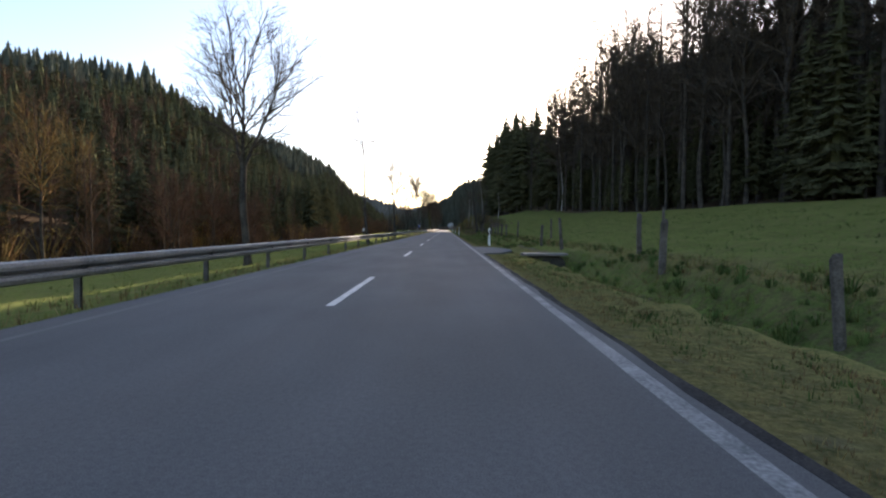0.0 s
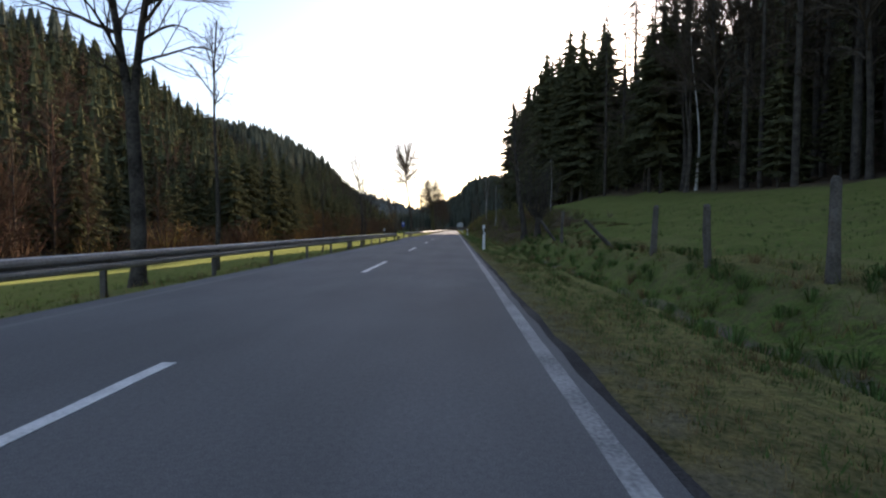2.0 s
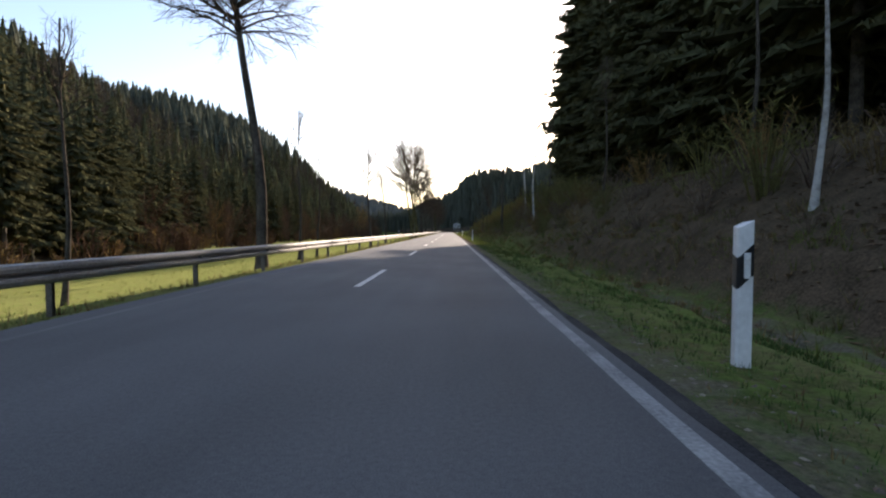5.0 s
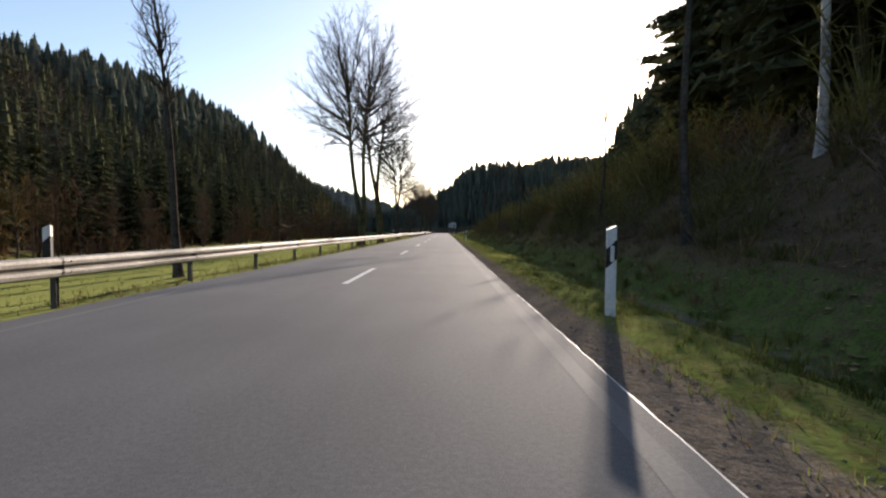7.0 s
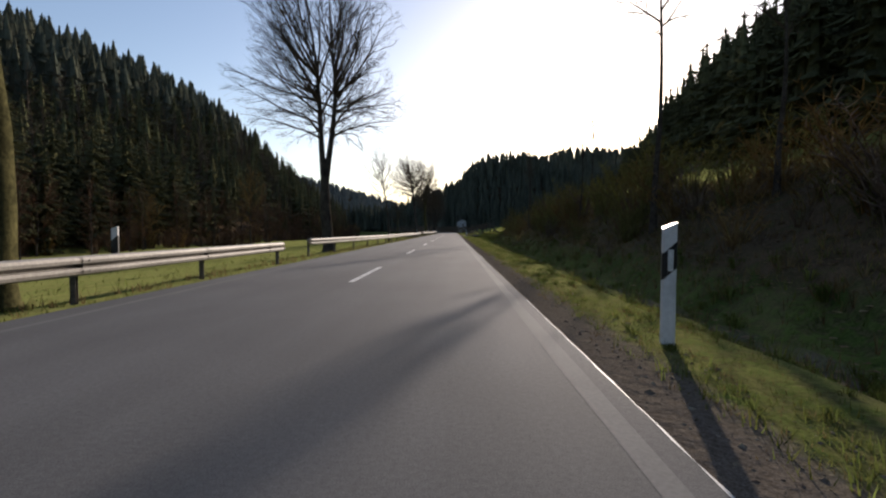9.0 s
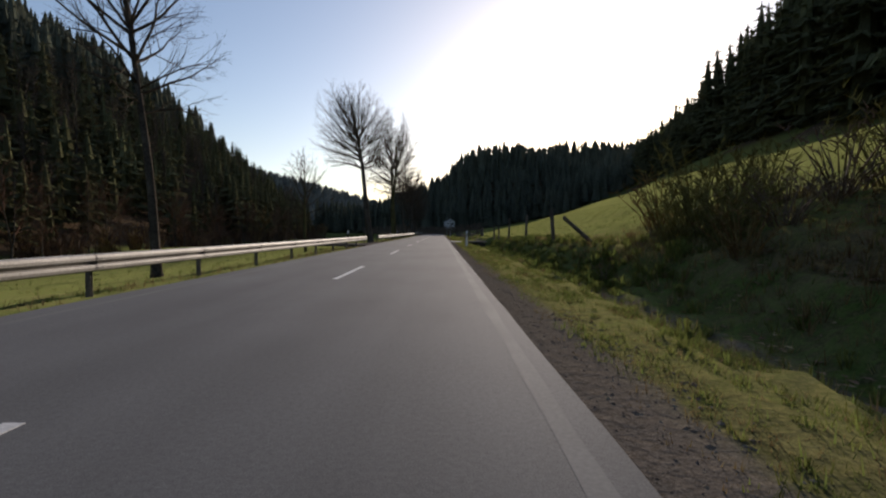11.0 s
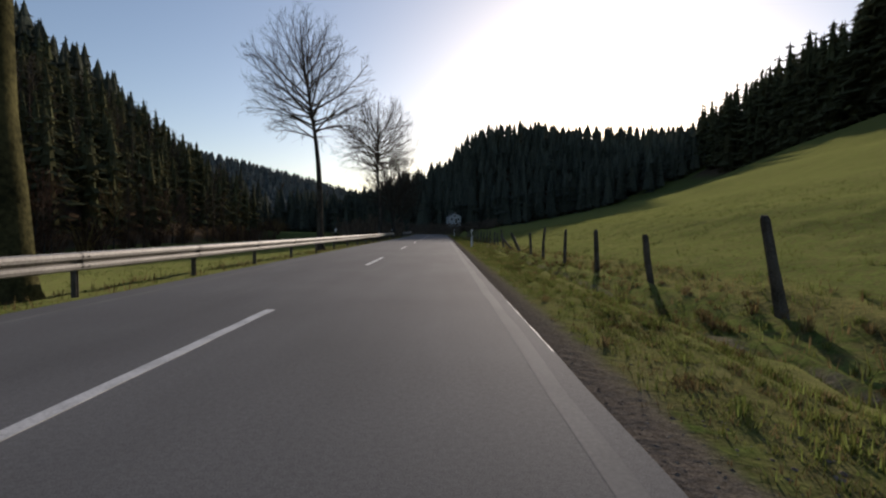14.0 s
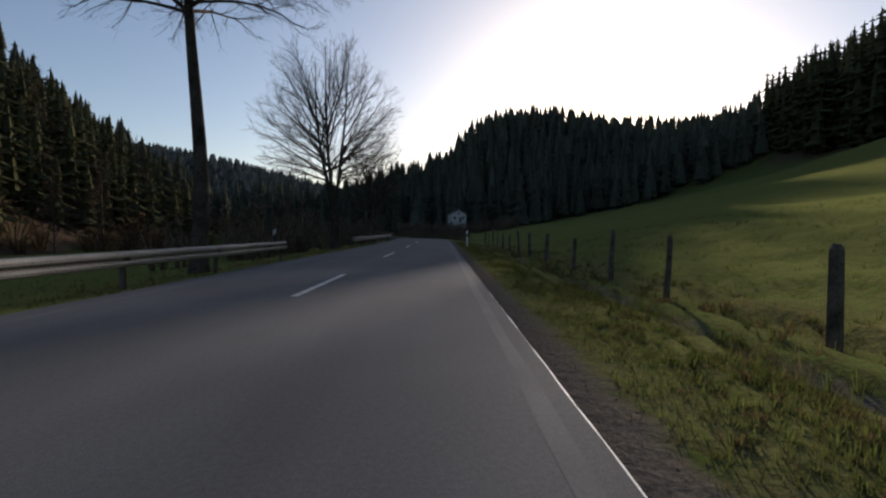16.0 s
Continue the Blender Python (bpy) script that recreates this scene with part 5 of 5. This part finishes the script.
# ---- scrub, bushes and thin trees ----
def bush_mesh(seed, tall, spread, stems, twigs):
    """Many thin upright stems fanning out of one base."""
    r = np.random.RandomState(seed)
    vs, fs, base = [], [], 0

    def spike(a, b, w):
        nonlocal base
        d = b - a
        u = np.cross(d, r.normal(0, 1, 3))
        u *= w / (np.linalg.norm(u) + 1e-6)
        k = np.cross(d, u)
        k *= w / (np.linalg.norm(k) + 1e-6)
        vs.extend([a + u, a - u * 0.5 + k * 0.87, a - u * 0.5 - k * 0.87, b])
        fs.extend([(base, base + 1, base + 3), (base + 1, base + 2, base + 3), (base + 2, base, base + 3)])
        base += 4

    for s in range(stems):
        a = r.uniform(0, 6.28)
        root = np.array([math.cos(a), math.sin(a), 0]) * spread * 0.35 * r.rand()
        out = np.array([math.cos(a), math.sin(a), 0]) * spread * r.uniform(0.2, 1.0)
        h = tall * r.uniform(0.45, 1.0)
        mid = root + out * 0.45 + [0, 0, h * 0.6]
        tip = root + out + [0, 0, h]
        spike(root - [0, 0, 0.1], mid, 0.022 * tall ** 0.5)
        spike(root * 0.3 + mid * 0.7, tip, 0.017 * tall ** 0.5)
        for q in range(twigs):
            t = r.uniform(0.3, 1.0)
            c = mid * (1 - t) + tip * t if t > 0.5 else root * (1 - t) + mid * t
            spike(c, c + np.array([r.normal(0, 0.3), r.normal(0, 0.3), r.uniform(0.1, 0.5)]) * tall * 0.28, 0.013 * tall ** 0.5)
    return np.array(vs), np.array(fs)


broom_mat = material("broom_stems", (0.10, 0.10, 0.038), (0.27, 0.25, 0.10), 0.6, 6, 0.8, 0.0, spread=0.3, translucent=0.45, spec=0)
bramble_mat = material("bramble_stems", (0.10, 0.074, 0.055), (0.26, 0.195, 0.14), 0.6, 6, 0.9, 0.0, spread=0.3, translucent=0.35)
bush_kinds = []
for s, (tall, spread, mat) in enumerate(((2.2, 1.3, broom_mat), (1.7, 1.2, bramble_mat), (2.6, 1.4, broom_mat), (1.3, 1.3, bramble_mat), (2.0, 1.1, twig_ochre))):
    v, f = bush_mesh(200 + s, tall, spread, 28, 8)
    own = np.arange(len(f)) // 3 % 10 < 2  # two spikes of each ten are the stem
    halves = []
    for name, pick in (("stem_clump", own), ("twig_clump", ~own)):
        used, inv = np.unique(f[pick], return_inverse=True)
        halves.append((name, link(name, v[used], inv.reshape(-1, 3), [mat])))
    bush_kinds.append((halves, ("bare brown bramble bush on the bank", "green-brown broom bush on the bank")[mat is broom_mat]))
rb = np.random.RandomState(9)
for k in range(300):
    y = rb.uniform(94, 205) if k < 90 else rb.uniform(168, 290)
    x = rb.uniform(8.2, 13.5) if k < 90 else rb.uniform(8.3, 13.2)
    if y < 112:
        x = rb.uniform(7.2, 10.5)
    me, label = bush_kinds[rb.randint(5) if k < 90 else (0, 2, 0, 2, 1, 4)[rb.randint(6)]]
    ob = new("bush")
    sc = rb.uniform(0.55, 1.0) * (0.7 if x < 9.5 else 1.1) * (1.0 if k < 90 else 1.1)
    ob.matrix_world = pose(x, y, float(height(x, y)) - 0.08, 0, 0, rb.uniform(0, 360)) @ Matrix.Scale(sc, 4)
    for nm, half in me:
        tagged(shared(nm, half, ob), kind="stuff")
    tagged(ob, label, "bush", "bushes on the bank")

# low brush all over the bank
brush = [bush_mesh(340 + s, 1.0, 0.7, 15, 4) for s in range(4)]
nb = 460
by = rb.uniform(92, 288, nb)
bx = 7.0 + 7.5 * rb.rand(nb) ** 0.8
bp = np.stack([bx, by, height(bx, by) - 0.05], -1)
pick = rb.rand(nb)
for lo, hi, mat, label in ((0, 0.5, bramble_mat, "tangled brown brush on the bank"), (0.5, 0.75, grass_dry, "pale withered stalks on the bank"), (0.75, 1.01, broom_mat, "greenish broom on the bank")):
    sel = (pick >= lo) & (pick < hi)
    v, f = stamp(brush, bp[sel], rb.uniform(0.5, 1.0, sel.sum()) * np.where(bx[sel] > 10, 1.25, 0.7), 341)
    tagged(new("bank_brush", link("bank_brush", v, f, [mat])), label, "scrub", kind="stuff")

# russet scrub along the stream on the left
tall_scrub = [bush_mesh(300 + s, 1.0, 0.45, 17, 5) for s in range(4)]
rs = np.random.RandomState(19)
n = 300
ys = rs.uniform(20, 560, n)
xs = edge_left(ys) + rs.uniform(-3, 7, n)
ps = np.stack([xs, ys, height(xs, ys) - 0.15], -1)
russet = rs.rand(n) < 0.72
for sel, mat, label in ((russet, twig_russet, "russet leafless scrub along the stream"), (~russet, twig_ochre, "ochre leafless scrub along the stream")):
    v, f = stamp(tall_scrub, ps[sel], rs.uniform(2.5, 6.0, sel.sum()), 301)
    tagged(new("stream_scrub", link("stream_scrub", v, f, [mat])), label, "scrub", kind="stuff")

# dark scrub where the road bends away, and below the house
rh = np.random.RandomState(23)
hy = np.concatenate([rh.uniform(462, 545, 110), rh.uniform(405, 545, 110), rh.uniform(520, 531, 70)])
hx = np.concatenate([bend(hy[:110]) + rh.uniform(5.5, 9.5, 110), bend(hy[110:220]) - rh.uniform(6.5, 16, 110), rh.uniform(-10, 24, 70)])
hp = np.stack([hx, hy, height(hx, hy) - 0.15], -1)
v, f = stamp(tall_scrub, hp, np.concatenate([rh.uniform(1.2, 2.4, 110), rh.uniform(2.0, 4.5, 110), rh.uniform(3.2, 4.6, 70)]), 302)
tagged(new("bend_scrub", link("bend_scrub", v, f, [bramble_mat])), "bare brown scrub along the bend of the road", "scrub", kind="stuff")

# russet and ochre leafless trees before the slope
young = [grow(401, 13, 1.6, 4.2, 2, 1.5, (0, 0), 17, "round", girth=0.16, fork=1.2, fine=0.026, twigs=1), grow(402, 17, 5.0, 3.4, 1, 0, (0.3, 0), 18, "egg", girth=0.16, fine=0.026, twigs=1)]
young_me = [tree_meshes(g, bark, m) for g, m in ((young[0], twig_russet), (young[1], twig_ochre), (young[0], twig_ochre))]
spots = [(-38, 47, 1, 1.0), (-36, 66, 0, 0.95), (-40, 72, 0, 1.1), (-37, 79, 0, 0.9), (-41, 86, 0, 1.05), (-36, 93, 0, 0.85), (-42, 100, 0, 1.0), (-45, 48, 0, 1.1), (-40, 40, 2, 1.0), (-46, 62, 1, 1.1), (-44, 110, 0, 0.8),
         (-50, 190, 0, 0.9), (-52, 200, 0, 1.0), (-49, 210, 0, 0.9), (-53, 222, 0, 1.1), (-51, 236, 2, 0.9), (-54, 250, 0, 1.0), (-55, 268, 0, 0.9), (-56, 290, 0, 1.0), (-55, 312, 2, 0.9), (-54, 335, 0, 1.1), (-53, 352, 0, 1.0),
         (-52, 370, 0, 1.0), (-53, 388, 0, 0.9), (-52, 404, 0, 1.1), (-53, 421, 2, 0.9), (-54, 440, 0, 1.0), (-30, 300, 1, 0.8), (-26, 296, 0, 0.7)]
for x, y, k, sc in spots:
    root = new("bare_tree")
    root.matrix_world = pose(x, y, float(height(x, y)) - 0.15, 0, 0, (x * 13 + y * 7) % 360) @ Matrix.Scale(sc, 4)
    for nm, me in young_me[k]:
        shared(nm, me, root)
    tagged(root, "leafless russet tree in front of the spruces" if k == 0 else "leafless ochre-twigged tree before the slope", "tree", "leafless trees by the stream")

# young larches that still look russet, in clumps before the slope
fuzzy = [sketch_tree(sd, 21, 1.5, 5.2, 70, 11, 0.05) for sd in (631, 632, 633, 634)]
russet_crown = [link("crown", v, f, [twig_russet]) for v, f in fuzzy]
rl = np.random.RandomState(33)
clumps = [(-34 - rl.uniform(0, 11), y + rl.uniform(-2, 2)) for y in np.arange(52, 116, 2.3)] + [(-46 - rl.uniform(0, 7), y + rl.uniform(-2, 2)) for y in np.arange(184, 300, 5.0)] + [(-48 - rl.uniform(0, 6), y + rl.uniform(-3, 3)) for y in np.arange(305, 470, 8.0)]
for x, y in clumps:
    k = rl.randint(4)
    root = new("young_larch")
    root.matrix_world = pose(x, y, float(height(x, y)) - 0.2, 0, 0, rl.uniform(0, 360)) @ Matrix.Diagonal((0.72, 0.72, 1, 1)) @ Matrix.Scale(rl.uniform(0.42, 0.66), 4)
    shared("trunk", trunk_meshes[k], root)
    shared("crown", russet_crown[k], root)
    tagged(root, "russet young larch before the spruce slope", "larch", "young larches by the stream")

# thin dead trunks and saplings on both sides
thin_kinds = [grow(501, 9.5, 5.5, 0.8, 1, 0, (0.3, 0), 8, "egg", girth=0.095, fine=0.012, twigs=1), grow(502, 11, 5, 1.2, 1, 0, (-0.5, 0), 12, "egg", girth=0.10, fine=0.012, twigs=1), grow(503, 8, 4.2, 0.6, 1, 0, (0.2, 0.3), 6, "egg", girth=0.09, fine=0.012, twigs=0)]
thin_me = [[tree_meshes(g, m, twig_mat) for g in thin_kinds] for m in (bark, bark_birch)]
for x, y, k, b, sc, turn in ((10.6, 118.2, 1, 1, 1.25, 20), (14.4, 116, 2, 1, 0.9, 60), (8.6, 220.7, 0, 0, 0.95, 0), (9.7, 229.1, 0, 0, 1.2, 90), (10.7, 238.1, 2, 0, 0.95, 30), (9.3, 242.5, 0, 0, 1.25, 80), (10.0, 255.3, 2, 0, 0.8, 10), (8.4, 190.0, 0, 0, 1.4, 140), (10.3, 178.6, 1, 1, 1.1, 200), (11.1, 189.1, 1, 1, 1.2, 300), (9.0, 199.0, 2, 0, 0.95, 20),
                             (12.5, 262, 2, 0, 1.0, 10), (9.8, 274, 0, 0, 0.9, 120), (11.0, 281, 2, 0, 1.0, 70), (27.0, 105, 1, 1, 1.5, 15), (9.4, 140, 0, 1, 0.8, 0),
                             (14.2, 150, 0, 0, 1.2, 0), (13.0, 165, 0, 0, 1.1, 0), (12.0, 180, 2, 0, 1.2, 0), (-7.5, 132, 2, 0, 0.9, 0), (-9.0, 143, 0, 0, 0.9, 50), (-7.2, 158, 0, 0, 1.0, 10), (-8.4, 166, 2, 0, 1.1, 0), (-7.2, 74, 0, 0, 1.1, 0), (-9.4, 97, 0, 0, 0.7, 0)):
    root = new("bare_tree")
    root.matrix_world = pose(x, y, float(height(x, y)) - 0.12, 0, 0, turn) @ Matrix.Scale(sc, 4)
    for nm, me in thin_me[b][k]:
        shared(nm, me, root)
    tagged(root, "thin pale birch trunk with few twigs" if b else "thin dead-looking leafless trunk", "tree", "thin bare trunks")

# pollard willow and the stout trunk beside it
willow = new("pollard_willow")
willow.matrix_world = pose(8.3, 90.2, float(height(8.3, 90.2)) - 0.05, 0, 0, 0) @ Matrix.Scale(0.72, 4)
v, f = tube([(0, 0, -0.2), (0.05, 0, 0.6), (0.0, 0.05, 1.2), (0.12, 0, 1.7), (0.08, 0, 2.0), (0.05, 0, 2.15)], [0.42, 0.30, 0.28, 0.38, 0.36, 0.1], 12)
v = v + 0.05 * np.array([[math.sin(i * 12.9), math.sin(i * 78.2), 0] for i in range(len(v))])
shared("trunk", link("trunk", v, tri_faces(f), [bark], shade=True), willow)
rr = np.random.RandomState(6)
rods = []
for k in range(64):
    a = rr.uniform(0, 6.28)
    o = np.array([math.cos(a), math.sin(a), 0])
    h, s = rr.uniform(3.0, 6.4), rr.uniform(0.3, 2.6)
    p = np.array([o * 0.25 + [0, 0, 1.85], o * (0.45 + s * 0.45) + [0, 0, 1.9 + h * 0.28], o * (0.4 + s * 0.8) + [0, 0, 1.9 + h * 0.65], o * (0.35 + s) + [0, 0, 1.9 + h]]) + rr.normal(0, 0.10, (4, 3))
    w = rr.uniform(0.016, 0.05)
    rods.append(tube(p, [w, w * 0.8, w * 0.5, 0.008], 4))
    for q in range(5):
        u = rr.uniform(0.0, 1.0)
        c = p[1] * (1 - u) + p[3] * u
        rods.append(tube([c, c + o * 0.1 + rr.normal(0, 0.2, 3) + [0, 0, 0.3], c + rr.normal(0, 0.35, 3) + [0, 0, 0.7]], [0.010, 0.008, 0.004], 3))
v, f = gather(rods)
shared("crown", link("crown", v, tri_faces(f), [bark]), willow, label="long crooked grey-brown shoots")
tagged(willow, "gnarled pollard willow with long upright shoots", "tree")
g = grow(520, 12, 4.5, 2.6, 1, 0, (-1.4, 0), 18, "egg", girth=0.24)
bare_tree("stout dark leafless tree on the verge bank", (7.8, 93.2), g)

# ---- grass ----
def tufts(places, tall, seed, blades=5):
    """Small fans of slim blades."""
    r = np.random.RandomState(seed)
    n = len(places)
    P = np.repeat(places, blades, 0)
    m = len(P)
    a = r.uniform(0, 6.28, m)
    h = np.repeat(tall, blades) * r.uniform(0.5, 1.15, m)
    o = np.stack([np.cos(a), np.sin(a), np.zeros(m)], -1)
    side = np.stack([-np.sin(a), np.cos(a), np.zeros(m)], -1)
    w = (0.008 + 0.04 * h)[:, None] * 0.55
    root = P + o * r.uniform(0, 0.07, (m, 1))
    tip = root + o * r.uniform(0.1, 0.8, (m, 1)) * h[:, None] + np.stack([np.zeros(m), np.zeros(m), h], -1)
    v = np.stack([root - side * w, root + side * w, tip], 1).reshape(-1, 3)
    f = np.arange(m * 3).reshape(-1, 3)
    return v, f


rg = np.random.RandomState(12)


def grass_band(name, label, n, x0, x1, y0, y1, tall, mat, clump=1.0, seed=1):
    x, y = rg.uniform(x0, x1, n * 3), rg.uniform(y0, y1, n * 3)
    k = 0.5 + 0.5 * wob(x, y, 2.2, seed) + rg.uniform(-0.5, 0.5, n * 3) * 0.8
    keep = np.argsort(-k)[:n] if clump else np.arange(n)
    x, y = x[keep], y[keep]
    out = ((x > 3.2) & (x < 4.75) & (((y > 21) & (y < 30)) | ((y > 320) & (y < 326.8)))) | ((x > 5.0) & (x < 8) & (((y > 21) & (y < 29)) | ((y > 322.4) & (y < 325.2)))) | ((x < -3) & (((y > 106) & (y < 122)) | ((y > 309) & (y < 321))) & (x > -5))
    x, y = x[~out], y[~out]
    p = np.stack([x, y, height(x, y) - 0.02], -1)
    v, f = tufts(p, rg.uniform(0.5, 1.0, len(p)) * tall, seed)
    tagged(new(name, link(name, v, f, [mat])), label, "grass", kind="stuff")


grass_band("verge_grass", "short green grass on the roadside verge", 17000, 3.75, 5.5, 165, 430, 0.13, grass_blade, seed=21)
grass_band("verge_grass", "soft green grass on the shaded verge", 10000, 3.75, 5.7, 0, 165, 0.12, grass_shaded, seed=35)
grass_band("verge_grass", "dry pale grass on the roadside verge", 10000, 3.6, 5.5, 0, 430, 0.09, grass_dry, seed=22)
grass_band("verge_turf", "dense short turf on the roadside verge", 28000, 3.9, 5.6, 150, 425, 0.075, grass_blade, seed=31)
grass_band("verge_turf", "yellowed short turf on the roadside verge", 23000, 3.85, 5.6, 150, 425, 0.07, grass_dry, seed=32)
grass_band("verge_turf", "short green turf on the shaded verge", 15000, 3.7, 5.8, 40, 165, 0.08, grass_shaded, seed=33)
grass_band("verge_turf", "brown matted turf on the shaded verge", 14000, 3.45, 5.6, 2, 95, 0.08, grass_dry, seed=34)
grass_band("verge_turf", "thick green turf between the road and the fence", 15000, 4.1, 6.6, 318, 402, 0.10, grass_blade, seed=36)
grass_band("verge_turf", "brown matted turf between the road and the fence", 9000, 4.0, 6.8, 318, 402, 0.09, grass_dry, seed=37)
grass_band("ditch_grass", "rough green grass in the ditch and on its bank", 15000, 5.3, 9.5, 0, 430, 0.26, grass_blade, seed=23)
grass_band("ditch_grass", "tall withered grass in the ditch", 8000, 5.6, 9.5, 0, 430, 0.26, grass_dry, seed=24)
grass_band("verge_grass", "green grass under the guardrail", 9500, -5.6, -3.2, 0, 430, 0.13, grass_blade, seed=25)
grass_band("verge_grass", "dry stalks under the guardrail", 3500, -5.6, -3.6, 0, 430, 0.26, grass_dry, seed=26)
grass_band("bank_grass", "rough dark grass on the bank below the broom", 9000, 7.0, 14.5, 185, 292, 0.36, grass_dry, seed=41)
grass_band("meadow_grass", "tussocks in the sunny meadow", 12000, 9, 26, 285, 430, 0.18, grass_blade, seed=27)
grass_band("meadow_grass", "tussocks in the shaded meadow", 7000, 9, 24, 0, 95, 0.16, grass_shaded, seed=28)
grass_band("stream_grass", "tussocks in the stream meadow", 9000, -20, -5.5, 0, 430, 0.22, grass_blade, seed=29)


def tussock(seed, blades=22):
    """A dome of arching blades."""
    r = np.random.RandomState(seed)
    vs, fs = [], []
    for k in range(blades):
        a, lean_out = r.uniform(0, 6.28), r.uniform(0.1, 1.0)
        o, sd = np.array([math.cos(a), math.sin(a), 0]), np.array([-math.sin(a), math.cos(a), 0])
        root = o * 0.22 * r.rand()
        mid = root + o * 0.42 * lean_out + [0, 0, 0.75 * (1.1 - 0.35 * lean_out)]
        tip = root + o * 0.95 * lean_out + [0, 0, (1.0 - 0.75 * lean_out) * r.uniform(0.7, 1.1)]
        b = len(vs)
        vs += [root - sd * 0.03, root + sd * 0.03, mid - sd * 0.022, mid + sd * 0.022, tip]
        fs += [(b, b + 1, b + 3), (b, b + 3, b + 2), (b + 2, b + 3, b + 4)]
    return np.array(vs), np.array(fs)


tussock_kinds = [tussock(s) for s in (1, 2, 3, 4)]


def tussocks(label, n, x0, x1, y0, y1, lo, hi, mat, seed):
    r = np.random.RandomState(seed)
    x, y = r.uniform(x0, x1, n), r.uniform(y0, y1, n)
    out = ((x > 3.2) & (x < 8) & (((y > 20) & (y < 29.8)) | ((y > 320) & (y < 327))))
    x, y = x[~out], y[~out]
    p = np.stack([x, y, height(x, y) - 0.05], -1)
    v, f = stamp(tussock_kinds, p, r.uniform(lo, hi, len(p)), seed)
    tagged(new("tussocks", link("tussocks", v, f, [mat])), label, "grass", kind="stuff")


tussocks("shaggy green tussocks on the sunlit ditch bank", 900, 5.7, 8.8, 283, 336, 0.22, 0.52, grass_blade, 61)
tussocks("withered tussocks on the ditch bank", 160, 5.7, 9.0, 283, 336, 0.2, 0.45, grass_dry, 62)
tussocks("green tussocks darkened for the shaded ditch", 500, 5.5, 8.8, 0, 92, 0.2, 0.42, grass_shaded, 63)
tussocks("pale withered tussocks along the ditch", 240, 5.6, 9.2, 30, 200, 0.2, 0.42, grass_dry, 64)
tussocks("green tussocks beside the fence", 700, 4.1, 9.5, 330, 430, 0.08, 0.22, grass_blade, 65)
tussocks("withered tussocks beside the fence", 200, 3.8, 9.5, 330, 430, 0.10, 0.22, grass_dry, 67)
tussocks("matted brown tussocks at the foot of the fence", 260, 6.5, 8.3, 330, 430, 0.16, 0.32, grass_dry, 69)
tussocks("low matted tussocks on the sunny verge", 900, 4.0, 6.4, 290, 430, 0.08, 0.17, grass_dry, 70)
tussocks("fresh green tussocks on the sunny verge", 1100, 4.2, 6.6, 290, 430, 0.09, 0.19, grass_blade, 71)
tussocks("small green tussocks on the verge", 1300, 4.1, 5.8, 150, 330, 0.08, 0.18, grass_blade, 68)
tussocks("green tussocks along the ditch below the broom", 420, 5.4, 8.2, 150, 285, 0.18, 0.38, grass_blade, 66)

# stones and litter on the gravel shoulder
sv = np.array([(1, 0, -0.3), (0, 1, -0.3), (-1, 0, -0.3), (0, -1, -0.3), (0.1, 0.1, 0.45)])
sf = np.array([(0, 1, 4), (1, 2, 4), (2, 3, 4), (3, 0, 4)])
ng = 30000
x, y = 3.36 + 0.95 * rg.rand(ng) ** 1.3, rg.uniform(90, 425, ng)
p = np.stack([x, y, height(x, y) + 0.0], -1)
v, f = stamp([(sv * [1, 0.8, 0.6], sf), (sv * [0.8, 1.1, 0.5], sf)], p, 0.008 + 0.026 * rg.rand(len(p)) ** 3, 3)
tagged(new("shoulder_gravel", link("shoulder_gravel", v, f, [material("pebbles", (0.080, 0.064, 0.050), (0.26, 0.215, 0.17), 3, 20, 0.9, 0.0, spread=0.4, spec=0)])), "loose gravel on the road shoulder", "gravel", kind="stuff")
ns = 4200
x, y = 3.5 + 0.85 * rg.rand(ns) ** 1.2, rg.uniform(120, 320, ns)
p = np.stack([x, y, height(x, y) + 0.004], -1)
v, f = stamp([(sv * [1, 0.7, 0.7], sf), (sv * [0.7, 1.2, 0.6], sf), (sv * [1.1, 1.0, 0.9], sf)], p, 0.014 + 0.030 * rg.rand(ns) ** 2.5, 5)
tagged(new("shoulder_rubble", link("shoulder_rubble", v, f, [material("rubble", (0.10, 0.080, 0.060), (0.26, 0.21, 0.16), 3, 20, 0.9, 0.0, spread=0.35, spec=0)])), "broken grey stones along the road shoulder", "gravel", kind="stuff")
nl = 42000
x, y = 5.6 + 7.2 * rg.rand(nl) ** 0.8, 84 + 206 * rg.rand(nl) ** 1.3
p = np.stack([x, y, height(x, y) + 0.02], -1)
v, f = stamp([(np.array([(-1, 0, 0), (0, -0.6, 0.15), (1, 0, 0.05), (0, 0.6, 0.2)]), np.array([(0, 1, 2), (0, 2, 3)]))], p, rg.uniform(0.04, 0.09, len(p)), 4)
tagged(new("leaf_litter", link("leaf_litter", v, f, [leaf_litter])), "fallen brown leaves on the bank", "leaves", kind="stuff")
